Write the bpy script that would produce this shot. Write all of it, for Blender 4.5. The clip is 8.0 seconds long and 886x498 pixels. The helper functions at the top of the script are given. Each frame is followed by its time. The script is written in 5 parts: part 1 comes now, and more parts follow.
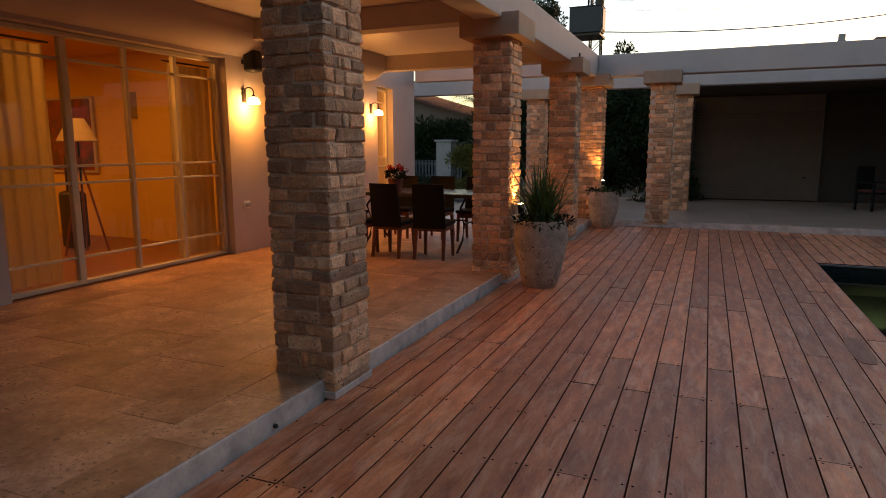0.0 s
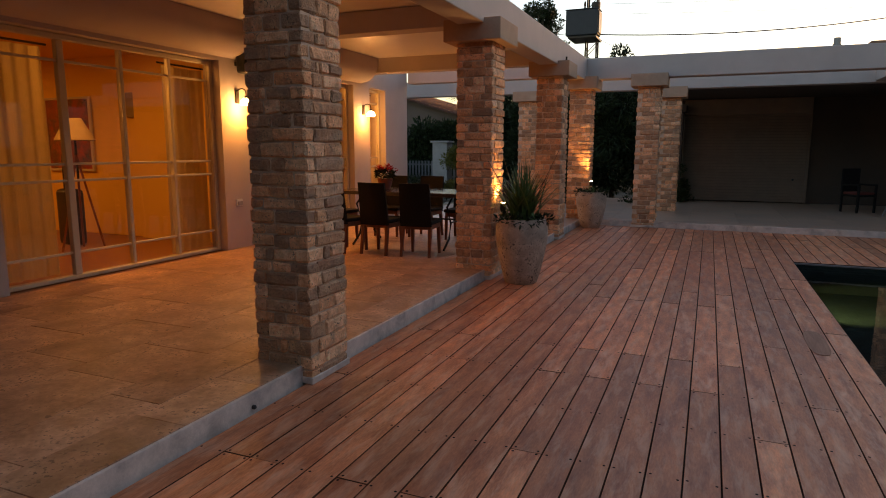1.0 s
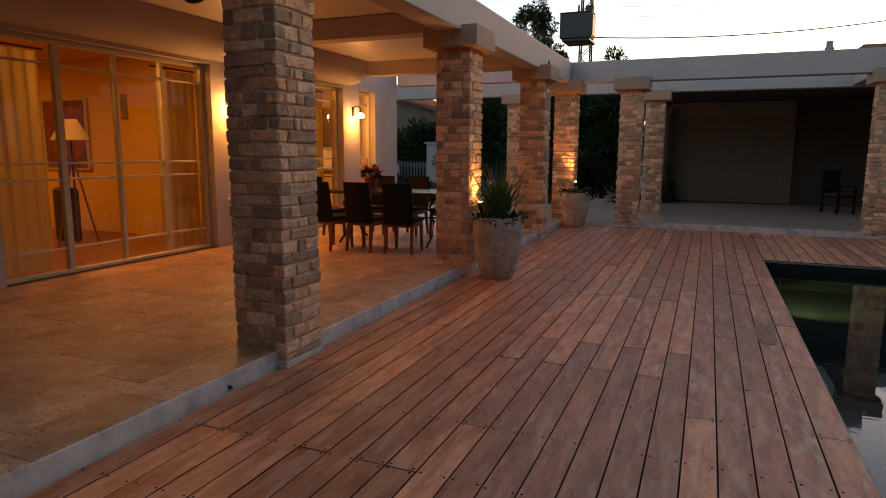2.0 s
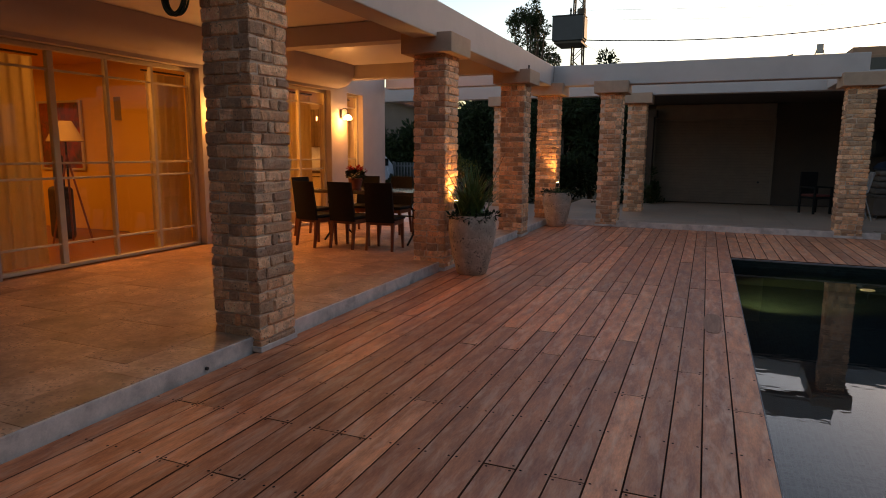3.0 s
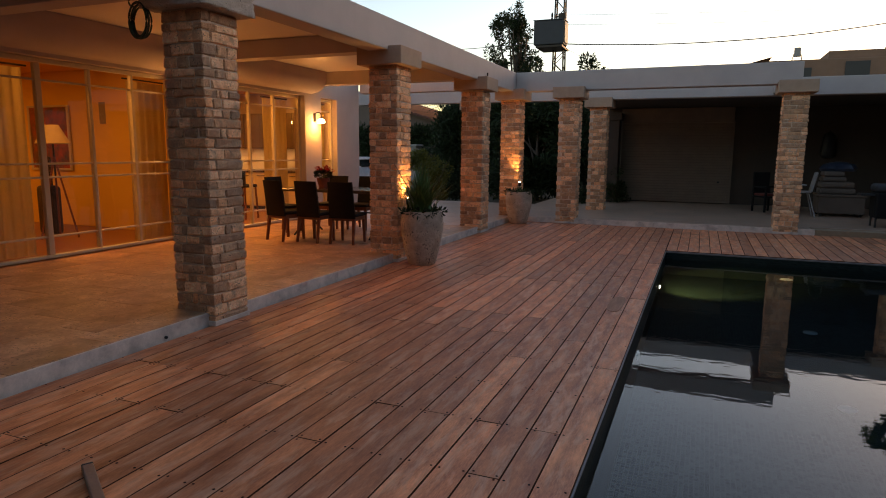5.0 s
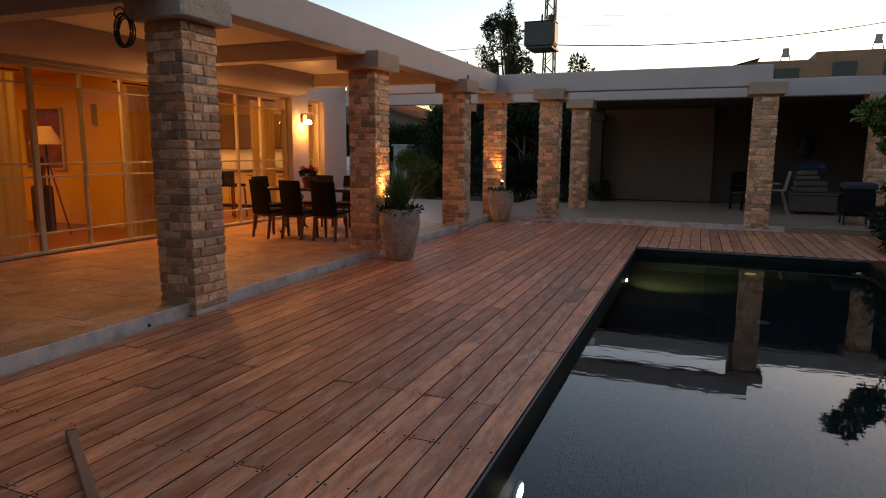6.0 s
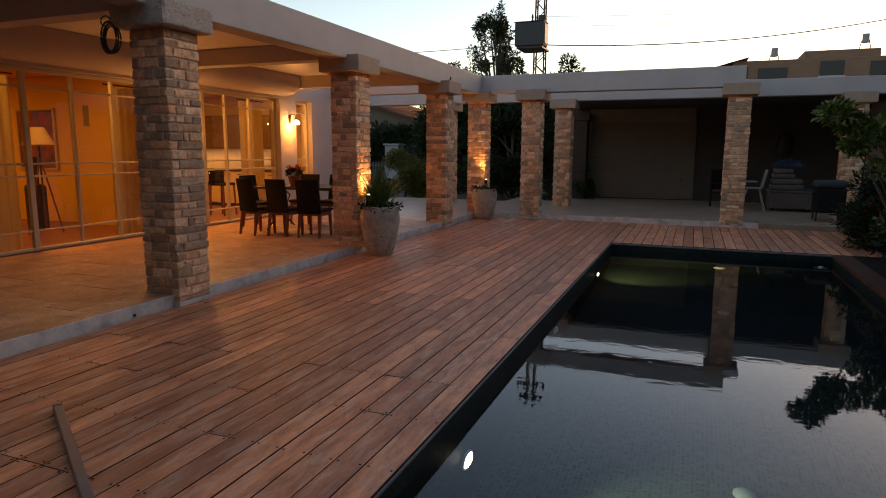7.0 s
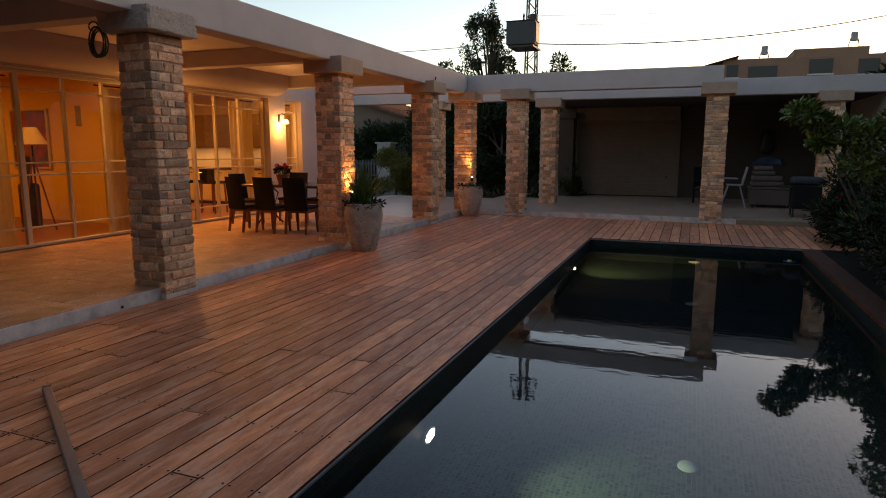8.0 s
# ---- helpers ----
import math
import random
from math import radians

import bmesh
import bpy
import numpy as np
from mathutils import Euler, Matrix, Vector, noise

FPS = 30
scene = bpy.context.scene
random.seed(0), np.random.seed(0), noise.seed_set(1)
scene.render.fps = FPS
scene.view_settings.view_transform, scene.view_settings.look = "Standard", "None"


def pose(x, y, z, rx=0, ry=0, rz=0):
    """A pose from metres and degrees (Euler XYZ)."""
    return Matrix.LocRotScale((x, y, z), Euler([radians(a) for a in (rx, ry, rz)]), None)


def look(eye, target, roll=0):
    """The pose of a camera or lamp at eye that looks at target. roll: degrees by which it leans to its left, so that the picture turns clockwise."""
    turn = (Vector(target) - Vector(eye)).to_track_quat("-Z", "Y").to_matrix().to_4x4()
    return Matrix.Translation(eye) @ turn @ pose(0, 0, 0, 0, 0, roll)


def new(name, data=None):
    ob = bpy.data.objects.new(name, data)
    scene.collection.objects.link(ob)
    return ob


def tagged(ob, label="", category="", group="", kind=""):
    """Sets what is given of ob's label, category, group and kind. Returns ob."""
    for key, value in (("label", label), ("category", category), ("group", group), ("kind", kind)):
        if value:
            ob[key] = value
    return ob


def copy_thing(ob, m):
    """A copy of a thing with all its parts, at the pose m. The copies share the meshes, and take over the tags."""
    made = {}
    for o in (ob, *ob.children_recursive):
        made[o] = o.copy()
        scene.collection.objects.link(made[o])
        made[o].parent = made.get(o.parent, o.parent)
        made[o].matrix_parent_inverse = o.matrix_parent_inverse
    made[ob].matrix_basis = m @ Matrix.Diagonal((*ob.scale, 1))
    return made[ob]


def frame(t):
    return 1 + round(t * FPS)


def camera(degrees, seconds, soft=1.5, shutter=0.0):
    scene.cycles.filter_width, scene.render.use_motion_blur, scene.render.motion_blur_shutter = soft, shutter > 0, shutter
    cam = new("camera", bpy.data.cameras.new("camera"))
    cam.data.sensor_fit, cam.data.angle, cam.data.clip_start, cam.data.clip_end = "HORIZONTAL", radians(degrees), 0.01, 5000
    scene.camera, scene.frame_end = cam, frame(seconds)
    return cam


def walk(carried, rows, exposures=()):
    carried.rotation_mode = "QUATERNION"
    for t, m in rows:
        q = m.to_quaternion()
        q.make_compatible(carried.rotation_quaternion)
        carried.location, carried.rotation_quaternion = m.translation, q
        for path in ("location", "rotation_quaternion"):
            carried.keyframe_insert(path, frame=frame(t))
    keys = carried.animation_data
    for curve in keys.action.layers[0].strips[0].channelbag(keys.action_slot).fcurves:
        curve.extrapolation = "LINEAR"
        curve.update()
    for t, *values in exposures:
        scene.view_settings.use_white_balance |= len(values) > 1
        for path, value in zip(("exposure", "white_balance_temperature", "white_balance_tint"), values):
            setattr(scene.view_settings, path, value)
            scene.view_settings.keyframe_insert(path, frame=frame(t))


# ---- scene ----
cam = camera(70.4, 8.0, soft=1.0)
PATH = [
    (0, 0.001, -0.078, 1.511, 22.78, -9.09, -0.16),
    (0.5, 0.120, -0.145, 1.506, 22.79, -9.04, -0.01),
    (1, 0.261, -0.227, 1.503, 22.78, -8.99, 0.11),
    (1.5, 0.422, -0.321, 1.502, 22.75, -8.94, 0.21),
    (2, 0.600, -0.427, 1.503, 22.71, -8.89, 0.30),
    (2.5, 0.791, -0.541, 1.506, 22.65, -8.85, 0.37),
    (3, 0.993, -0.663, 1.509, 22.58, -8.81, 0.41),
    (3.5, 1.204, -0.791, 1.514, 22.50, -8.78, 0.45),
    (4, 1.420, -0.922, 1.519, 22.40, -8.76, 0.46),
    (4.5, 1.638, -1.055, 1.525, 22.30, -8.75, 0.47),
    (5, 1.856, -1.188, 1.531, 22.19, -8.75, 0.45),
    (5.5, 2.071, -1.319, 1.537, 22.07, -8.76, 0.43),
    (6, 2.281, -1.446, 1.542, 21.94, -8.78, 0.39),
    (6.5, 2.481, -1.568, 1.547, 21.81, -8.82, 0.34),
    (7, 2.670, -1.681, 1.551, 21.67, -8.87, 0.28),
    (7.5, 2.845, -1.786, 1.554, 21.54, -8.94, 0.21),
    (8, 3.003, -1.879, 1.556, 21.40, -9.03, 0.13),
]
walk(cam, [(t, pose(x, y, z, 90 + pitch, 0, yaw) @ pose(0, 0, 0, 0, 0, lean)) for t, x, y, z, yaw, pitch, lean in PATH], [(0.0, 2.32, 8900, 27), (8.0, 2.32, 8900, 27)])

# ---- light ----
world = bpy.data.worlds.new("dusk_sky")
scene.world = world
world.use_nodes = True
wn = world.node_tree.nodes
sky = wn.new("ShaderNodeTexSky")
sky.sky_type = "NISHITA"
sky.sun_disc = False
sky.sun_elevation, sky.sun_rotation = radians(3.4), radians(32.0)
sky.dust_density, sky.ozone_density = 0.9, 2.4
wn["Background"].inputs["Strength"].default_value = 0.15
world.node_tree.links.new(sky.outputs[0], wn["Background"].inputs["Color"])
sun = new("sun", bpy.data.lights.new("sun", "SUN"))
sun.data.energy, sun.data.angle, sun.data.color = 0.10, radians(10), (1.0, 0.80, 0.66)
sun.matrix_world = look((0, 0, 0), (-math.sin(radians(32)), -math.cos(radians(32)), -0.06))


# ---- helpers of this scene ----
rng = random.Random(7)


def bm_box(bm, x0, x1, y0, y1, z0, z1):
    vs = [bm.verts.new((x, y, z)) for z in (z0, z1) for x, y in ((x0, y0), (x1, y0), (x1, y1), (x0, y1))]
    for f in ((3, 2, 1, 0), (4, 5, 6, 7), (0, 1, 5, 4), (1, 2, 6, 5), (2, 3, 7, 6), (3, 0, 4, 7)):
        bm.faces.new([vs[i] for i in f])
    return vs


def box(x0, x1, y0, y1, z0, z1, bevel=0.0, seg=2):
    bm = bmesh.new()
    bm_box(bm, x0, x1, y0, y1, z0, z1)
    if bevel:
        bmesh.ops.bevel(bm, geom=bm.edges[:], offset=bevel, segments=seg, affect="EDGES", profile=0.5)
    return bm


def lathe(profile, seg=28, wobble=0.0):
    """A turned body from (radius, height) pairs."""
    bm = bmesh.new()
    rings = []
    for k, (r, z) in enumerate(profile):
        rings.append([bm.verts.new((r * (1 + wobble * noise.noise(Vector((math.cos(a) * 2, math.sin(a) * 2, z * 4)))) * math.cos(a),
                                    r * (1 + wobble * noise.noise(Vector((math.cos(a) * 2, math.sin(a) * 2, z * 4)))) * math.sin(a), z))
                      for a in (2 * math.pi * i / seg for i in range(seg))])
    for a, b in zip(rings, rings[1:]):
        for i in range(seg):
            bm.faces.new((a[i], a[(i + 1) % seg], b[(i + 1) % seg], b[i]))
    bm.faces.new(rings[0][::-1])
    bm.faces.new(rings[-1])
    return bm


def tube(points, radius, seg=8, closed=False):
    """A round bar along points; radius is one number or one for each point."""
    bm = bmesh.new()
    pts = [Vector(p) for p in points]
    n = len(pts)
    rings = []
    ref = Vector((0, 0, 1))
    for i, p in enumerate(pts):
        if closed:
            d = pts[(i + 1) % n] - pts[i - 1]
        else:
            d = pts[min(i + 1, n - 1)] - pts[max(i - 1, 0)]
        d.normalize()
        side = d.cross(ref)
        if side.length < 0.05:
            side = d.cross(Vector((1, 0, 0)))
        side.normalize()
        up = side.cross(d)
        r = radius[i] if isinstance(radius, (list, tuple)) else radius
        rings.append([bm.verts.new(p + (side * math.cos(a) + up * math.sin(a)) * r) for a in (2 * math.pi * k / seg for k in range(seg))])
    for i in range(n if closed else n - 1):
        a, b = rings[i], rings[(i + 1) % n]
        for k in range(seg):
            bm.faces.new((a[k], a[(k + 1) % seg], b[(k + 1) % seg], b[k]))
    if not closed:
        bm.faces.new(rings[0])
        bm.faces.new(rings[-1][::-1])
    bmesh.ops.recalc_face_normals(bm, faces=bm.faces[:])
    return bm


def merge(*bms):
    out = bmesh.new()
    for b in bms:
        me = bpy.data.meshes.new("tmp")
        b.to_mesh(me)
        b.free()
        out.from_mesh(me)
        bpy.data.meshes.remove(me)
    return out


def mesh_of(name, bm, material, smooth=False):
    me = bpy.data.meshes.new(name)
    bm.to_mesh(me)
    bm.free()
    me.materials.append(material)
    if smooth:
        me.shade_smooth()
        me.set_sharp_from_angle(angle=radians(38))
    return me


def part(name, bm, material, parent=None, label="", smooth=False):
    ob = new(name, mesh_of(name, bm, material, smooth))
    if parent is not None:
        ob.parent = parent
    if label:
        ob["label"] = label
    return ob


def thing(name, m, label, category, group="", kind=""):
    ob = new(name)
    ob.empty_display_size = 0.1
    ob.matrix_world = m
    return tagged(ob, label, category, group, kind)


def structure(name, bm, material, label, category, smooth=False):
    return tagged(part(name, bm, material, None, "", smooth), label, category, "", "structure")


# ---- materials ----
def socket_set(node, name, value):
    node.inputs[name].default_value = value


def surface(name, a, b, scale=4.0, rough=0.7, bump=0.2, fine=60.0, metal=0.0, vary=0.0, stretch=(1, 1, 1), stain=None, stain_scale=1.2,
            stain_amount=0.5, coords="Object", spec=0.5, island=False, bump_dist=0.004, hue_b=None, pits=None, rough_var=0.12):
    """Two colours mixed by noise at two scales, with stains, relief, and a shift from piece to piece."""
    m = bpy.data.materials.new(name)
    m.use_nodes = True
    nt = m.node_tree
    N, L = nt.nodes, nt.links
    bsdf = N["Principled BSDF"]
    tc = N.new("ShaderNodeTexCoord")
    mp = N.new("ShaderNodeMapping")
    mp.inputs["Scale"].default_value = stretch
    L.new(tc.outputs[coords], mp.inputs["Vector"])
    vec = mp.outputs["Vector"]
    rand = None
    if vary or island:
        if island:
            g = N.new("ShaderNodeNewGeometry")
            rand = g.outputs["Random Per Island"]
        else:
            oi = N.new("ShaderNodeObjectInfo")
            rand = oi.outputs["Random"]
        off = N.new("ShaderNodeVectorMath")
        off.operation = "MULTIPLY_ADD"
        cb = N.new("ShaderNodeCombineXYZ")
        for i in range(3):
            L.new(rand, cb.inputs[i])
        L.new(cb.outputs[0], off.inputs[0])
        off.inputs[1].default_value = (37.0, 91.0, 53.0)
        L.new(vec, off.inputs[2])
        vec = off.outputs[0]
    n1 = N.new("ShaderNodeTexNoise")
    n1.inputs["Scale"].default_value, n1.inputs["Detail"].default_value, n1.inputs["Roughness"].default_value = scale, 6.0, 0.6
    L.new(vec, n1.inputs["Vector"])
    n2 = N.new("ShaderNodeTexNoise")
    n2.inputs["Scale"].default_value, n2.inputs["Detail"].default_value, n2.inputs["Roughness"].default_value = fine, 4.0, 0.65
    L.new(vec, n2.inputs["Vector"])
    add = N.new("ShaderNodeMath")
    add.operation = "MULTIPLY_ADD"
    L.new(n2.outputs[0], add.inputs[0])
    add.inputs[1].default_value = 0.45
    L.new(n1.outputs[0], add.inputs[2])
    rng_ = N.new("ShaderNodeMapRange")
    rng_.inputs["From Min"].default_value, rng_.inputs["From Max"].default_value = 0.5, 0.95
    L.new(add.outputs[0], rng_.inputs["Value"])
    mix = N.new("ShaderNodeMix")
    mix.data_type = "RGBA"
    mix.inputs["A"].default_value, mix.inputs["B"].default_value = (*a, 1), (*b, 1)
    L.new(rng_.outputs[0], mix.inputs["Factor"])
    col = mix.outputs["Result"]
    if hue_b is not None and rand is not None:
        ramp = N.new("ShaderNodeValToRGB")
        ramp.color_ramp.interpolation = "LINEAR"
        els = ramp.color_ramp.elements
        els[0].position, els[0].color = 0.0, (*hue_b[0], 1)
        els[1].position, els[1].color = 1.0, (*hue_b[-1], 1)
        for i, c in enumerate(hue_b[1:-1], 1):
            e = els.new(i / (len(hue_b) - 1))
            e.color = (*c, 1)
        L.new(rand, ramp.inputs[0])
        mul = N.new("ShaderNodeMix")
        mul.data_type, mul.blend_type = "RGBA", "MULTIPLY"
        mul.inputs["Factor"].default_value = 1.0
        L.new(col, mul.inputs["A"])
        L.new(ramp.outputs[0], mul.inputs["B"])
        col = mul.outputs["Result"]
    if stain is not None:
        n3 = N.new("ShaderNodeTexNoise")
        n3.inputs["Scale"].default_value, n3.inputs["Detail"].default_value, n3.inputs["Roughness"].default_value = stain_scale, 5.0, 0.62
        n3.inputs["Distortion"].default_value = 0.4
        L.new(tc.outputs[coords], n3.inputs["Vector"]) if not rand else L.new(vec, n3.inputs["Vector"])
        r3 = N.new("ShaderNodeMapRange")
        r3.inputs["From Min"].default_value, r3.inputs["From Max"].default_value, r3.inputs["To Max"].default_value = 0.48, 0.72, stain_amount
        L.new(n3.outputs[0], r3.inputs["Value"])
        m3 = N.new("ShaderNodeMix")
        m3.data_type = "RGBA"
        L.new(r3.outputs[0], m3.inputs["Factor"])
        L.new(col, m3.inputs["A"])
        m3.inputs["B"].default_value = (*stain, 1)
        col = m3.outputs["Result"]
    if pits is not None:
        # small dark holes, gathered in patches
        shade, p_scale, p_low = pits
        n4 = N.new("ShaderNodeTexNoise")
        n4.inputs["Scale"].default_value, n4.inputs["Detail"].default_value, n4.inputs["Roughness"].default_value = p_scale, 2.0, 0.5
        L.new(vec, n4.inputs["Vector"])
        r4 = N.new("ShaderNodeMapRange")
        r4.inputs["From Min"].default_value, r4.inputs["From Max"].default_value, r4.inputs["To Max"].default_value = p_low, p_low + 0.05, 0.85
        L.new(n4.outputs[0], r4.inputs["Value"])
        r5 = N.new("ShaderNodeMapRange")
        r5.inputs["From Min"].default_value, r5.inputs["From Max"].default_value = 0.42, 0.60
        L.new(n1.outputs[0], r5.inputs["Value"])
        gather = N.new("ShaderNodeMath")
        gather.operation = "MULTIPLY"
        L.new(r4.outputs[0], gather.inputs[0])
        L.new(r5.outputs[0], gather.inputs[1])
        m4 = N.new("ShaderNodeMix")
        m4.data_type = "RGBA"
        L.new(gather.outputs[0], m4.inputs["Factor"])
        L.new(col, m4.inputs["A"])
        m4.inputs["B"].default_value = (*shade, 1)
        col = m4.outputs["Result"]
    if vary and rand is not None:
        hsv = N.new("ShaderNodeHueSaturation")
        vr = N.new("ShaderNodeMapRange")
        vr.inputs["To Min"].default_value, vr.inputs["To Max"].default_value = 1 - vary, 1 + vary
        L.new(rand, vr.inputs["Value"])
        L.new(vr.outputs[0], hsv.inputs["Value"])
        L.new(col, hsv.inputs["Color"])
        col = hsv.outputs[0]
    L.new(col, bsdf.inputs["Base Color"])
    rr = N.new("ShaderNodeMapRange")
    rr.inputs["To Min"].default_value, rr.inputs["To Max"].default_value = max(0.03, rough - rough_var), min(1.0, rough + rough_var)
    L.new(n1.outputs[0], rr.inputs["Value"])
    L.new(rr.outputs[0], bsdf.inputs["Roughness"])
    socket_set(bsdf, "Metallic", metal)
    socket_set(bsdf, "Specular IOR Level", spec)
    if bump:
        bp = N.new("ShaderNodeBump")
        bp.inputs["Strength"].default_value, bp.inputs["Distance"].default_value = bump, bump_dist
        L.new(add.outputs[0], bp.inputs["Height"])
        L.new(bp.outputs[0], bsdf.inputs["Normal"])
    return m


def glow(name, colour, strength):
    m = bpy.data.materials.new(name)
    m.use_nodes = True
    b = m.node_tree.nodes["Principled BSDF"]
    socket_set(b, "Base Color", (*colour, 1))
    socket_set(b, "Emission Color", (*colour, 1))
    socket_set(b, "Emission Strength", strength)
    return m


def glass(name, colour=(1, 1, 1), rough=0.0, ior=1.45):
    m = bpy.data.materials.new(name)
    m.use_nodes = True
    b = m.node_tree.nodes["Principled BSDF"]
    socket_set(b, "Base Color", (*colour, 1))
    socket_set(b, "Roughness", rough)
    socket_set(b, "IOR", ior)
    socket_set(b, "Transmission Weight", 1.0)
    return m


STONE = surface("old_brick", (0.60, 0.335, 0.205), (0.90, 0.635, 0.44), 15, 0.92, 1.0, 60, pits=((0.10, 0.07, 0.05), 58, 0.60), vary=0.22, stain=(0.22, 0.15, 0.11), stain_scale=10, stain_amount=0.6, bump_dist=0.016,
                hue_b=((1.0, 0.84, 0.70), (0.74, 0.60, 0.50), (1.18, 0.90, 0.68), (0.56, 0.47, 0.41), (1.28, 1.10, 0.92), (1.10, 0.78, 0.56), (1.30, 1.16, 1.00), (0.86, 0.66, 0.51)))
MORTAR = surface("lime_mortar", (0.58, 0.40, 0.28), (0.80, 0.58, 0.42), 20, 0.95, 0.6, 120, stain=(0.22, 0.19, 0.16), stain_scale=3)
CAP = surface("cast_stone", (0.38, 0.235, 0.155), (0.48, 0.31, 0.21), 6, 0.85, 0.25, 90, stain=(0.32, 0.20, 0.135), stain_scale=3, stain_amount=0.4, vary=0.05)
CAP_ROUGH = surface("pitted_cast_stone", (0.38, 0.29, 0.23), (0.52, 0.41, 0.33), 16, 0.9, 1.0, 60, pits=((0.09, 0.065, 0.05), 60, 0.60), stain=(0.26, 0.2, 0.16), stain_scale=6, stain_amount=0.5, bump_dist=0.012)
PLASTER = surface("painted_plaster", (0.43, 0.355, 0.325), (0.49, 0.41, 0.375), 2.0, 0.8, 0.25, 140, stain=(0.37, 0.305, 0.275), stain_scale=0.9, stain_amount=0.35)
CEILING = surface("glossy_ceiling_paint", (0.74, 0.65, 0.56), (0.80, 0.71, 0.62), 1.6, 0.34, 0.30, 9, stain=(0.62, 0.54, 0.46), stain_scale=1.2, stain_amount=0.3, bump_dist=0.010)
ROOM = surface("yellow_wall_paint", (0.72, 0.44, 0.14), (0.78, 0.49, 0.17), 1.5, 0.85, 0.1, 120)
ROOMFLOOR = surface("red_wood_floor", (0.20, 0.07, 0.025), (0.30, 0.12, 0.045), 3, 0.35, 0.1, 40, stretch=(1, 8, 1))
TRAVERTINE = surface("travertine_tile", (0.32, 0.160, 0.085), (0.70, 0.425, 0.275), 5.0, 0.50, 0.8, 26, pits=((0.13, 0.068, 0.036), 42, 0.585), vary=0.09, stain=(0.21, 0.092, 0.040), stain_scale=1.8, stain_amount=0.8, bump_dist=0.003,
                     hue_b=((1.0, 0.96, 0.92), (0.9, 0.84, 0.76), (1.04, 1.0, 0.96), (0.96, 0.9, 0.82)), rough_var=0.2)
GROUT = surface("grout", (0.24, 0.16, 0.10), (0.32, 0.22, 0.14), 10, 0.9, 0.2, 90)
CONCRETE = surface("grey_concrete", (0.54, 0.44, 0.375), (0.76, 0.63, 0.54), 9, 0.9, 0.8, 70, stain=(0.28, 0.235, 0.205), stain_scale=5, stain_amount=0.7)
DECK = surface("hardwood_deck", (0.34, 0.088, 0.035), (0.77, 0.280, 0.130), 3.6, 0.52, 0.5, 34, vary=0.22, stretch=(3.6, 0.75, 1), stain=(0.80, 0.45, 0.29), stain_scale=4.5, stain_amount=0.5, bump_dist=0.002,
               hue_b=((1.0, 0.95, 0.92), (1.12, 0.96, 0.88), (0.82, 0.78, 0.76), (1.0, 0.88, 0.80), (1.36, 1.32, 1.26), (0.90, 0.80, 0.74), (1.14, 1.02, 0.94), (0.76, 0.68, 0.64)), rough_var=0.14, spec=0.42)
DECK_EDGE = surface("dark_board_edge", (0.07, 0.025, 0.013), (0.14, 0.052, 0.028), 20, 0.9, 0.2, 60, spec=0.1)
UNDER = surface("dark_underlay", (0.010, 0.008, 0.007), (0.02, 0.016, 0.014), 6, 0.95, 0.1, 60)
SCREW = surface("dark_screw_head", (0.006, 0.005, 0.005), (0.014, 0.011, 0.010), 30, 0.9, 0.0, 90, spec=0.1)
ALU = surface("painted_door_frame", (0.50, 0.43, 0.32), (0.57, 0.49, 0.37), 4, 0.35, 0.05, 80)


def sheer(name, colour, through_share):
    """Thin cloth that lets part of the light pass."""
    m = bpy.data.materials.new(name)
    m.use_nodes = True
    nt = m.node_tree
    N, L = nt.nodes, nt.links
    tc = N.new("ShaderNodeTexCoord")
    mp = N.new("ShaderNodeMapping")
    mp.inputs["Scale"].default_value = (1, 60, 2)
    L.new(tc.outputs["Object"], mp.inputs["Vector"])
    n = N.new("ShaderNodeTexNoise")
    n.inputs["Scale"].default_value = 3.0
    L.new(mp.outputs[0], n.inputs["Vector"])
    mix = N.new("ShaderNodeMix")
    mix.data_type = "RGBA"
    mix.inputs["A"].default_value, mix.inputs["B"].default_value = (*[c * 0.75 for c in colour], 1), (*colour, 1)
    L.new(n.outputs[0], mix.inputs["Factor"])
    d, t, ms = N.new("ShaderNodeBsdfDiffuse"), N.new("ShaderNodeBsdfTranslucent"), N.new("ShaderNodeMixShader")
    ms.inputs[0].default_value = through_share
    for node in (d, t):
        L.new(mix.outputs["Result"], node.inputs["Color"])
    L.new(d.outputs[0], ms.inputs[1])
    L.new(t.outputs[0], ms.inputs[2])
    L.new(ms.outputs[0], N["Material Output"].inputs["Surface"])
    return m


CURTAIN = sheer("sheer_curtain", (0.66, 0.53, 0.30), 0.48)
GLASS = glass("window_glass")
TERRACOTTA = surface("coarse_planter_stone", (0.38, 0.265, 0.19), (0.60, 0.445, 0.335), 9, 0.9, 1.0, 55, pits=((0.035, 0.025, 0.02), 46, 0.565), stain=(0.17, 0.12, 0.09), stain_scale=4, stain_amount=0.6, bump_dist=0.01)
CHAIRDARK = surface("woven_dark_rattan", (0.005, 0.0042, 0.004), (0.013, 0.011, 0.010), 60, 0.75, 0.5, 160, spec=0.2)
CHAIRWOOD = surface("reddish_chair_wood", (0.14, 0.040, 0.019), (0.22, 0.068, 0.032), 5, 0.4, 0.1, 50, stretch=(4, 4, 0.5))
TABLETOP = surface("dark_table_top", (0.05, 0.035, 0.028), (0.09, 0.066, 0.05), 5, 0.16, 0.05, 40)
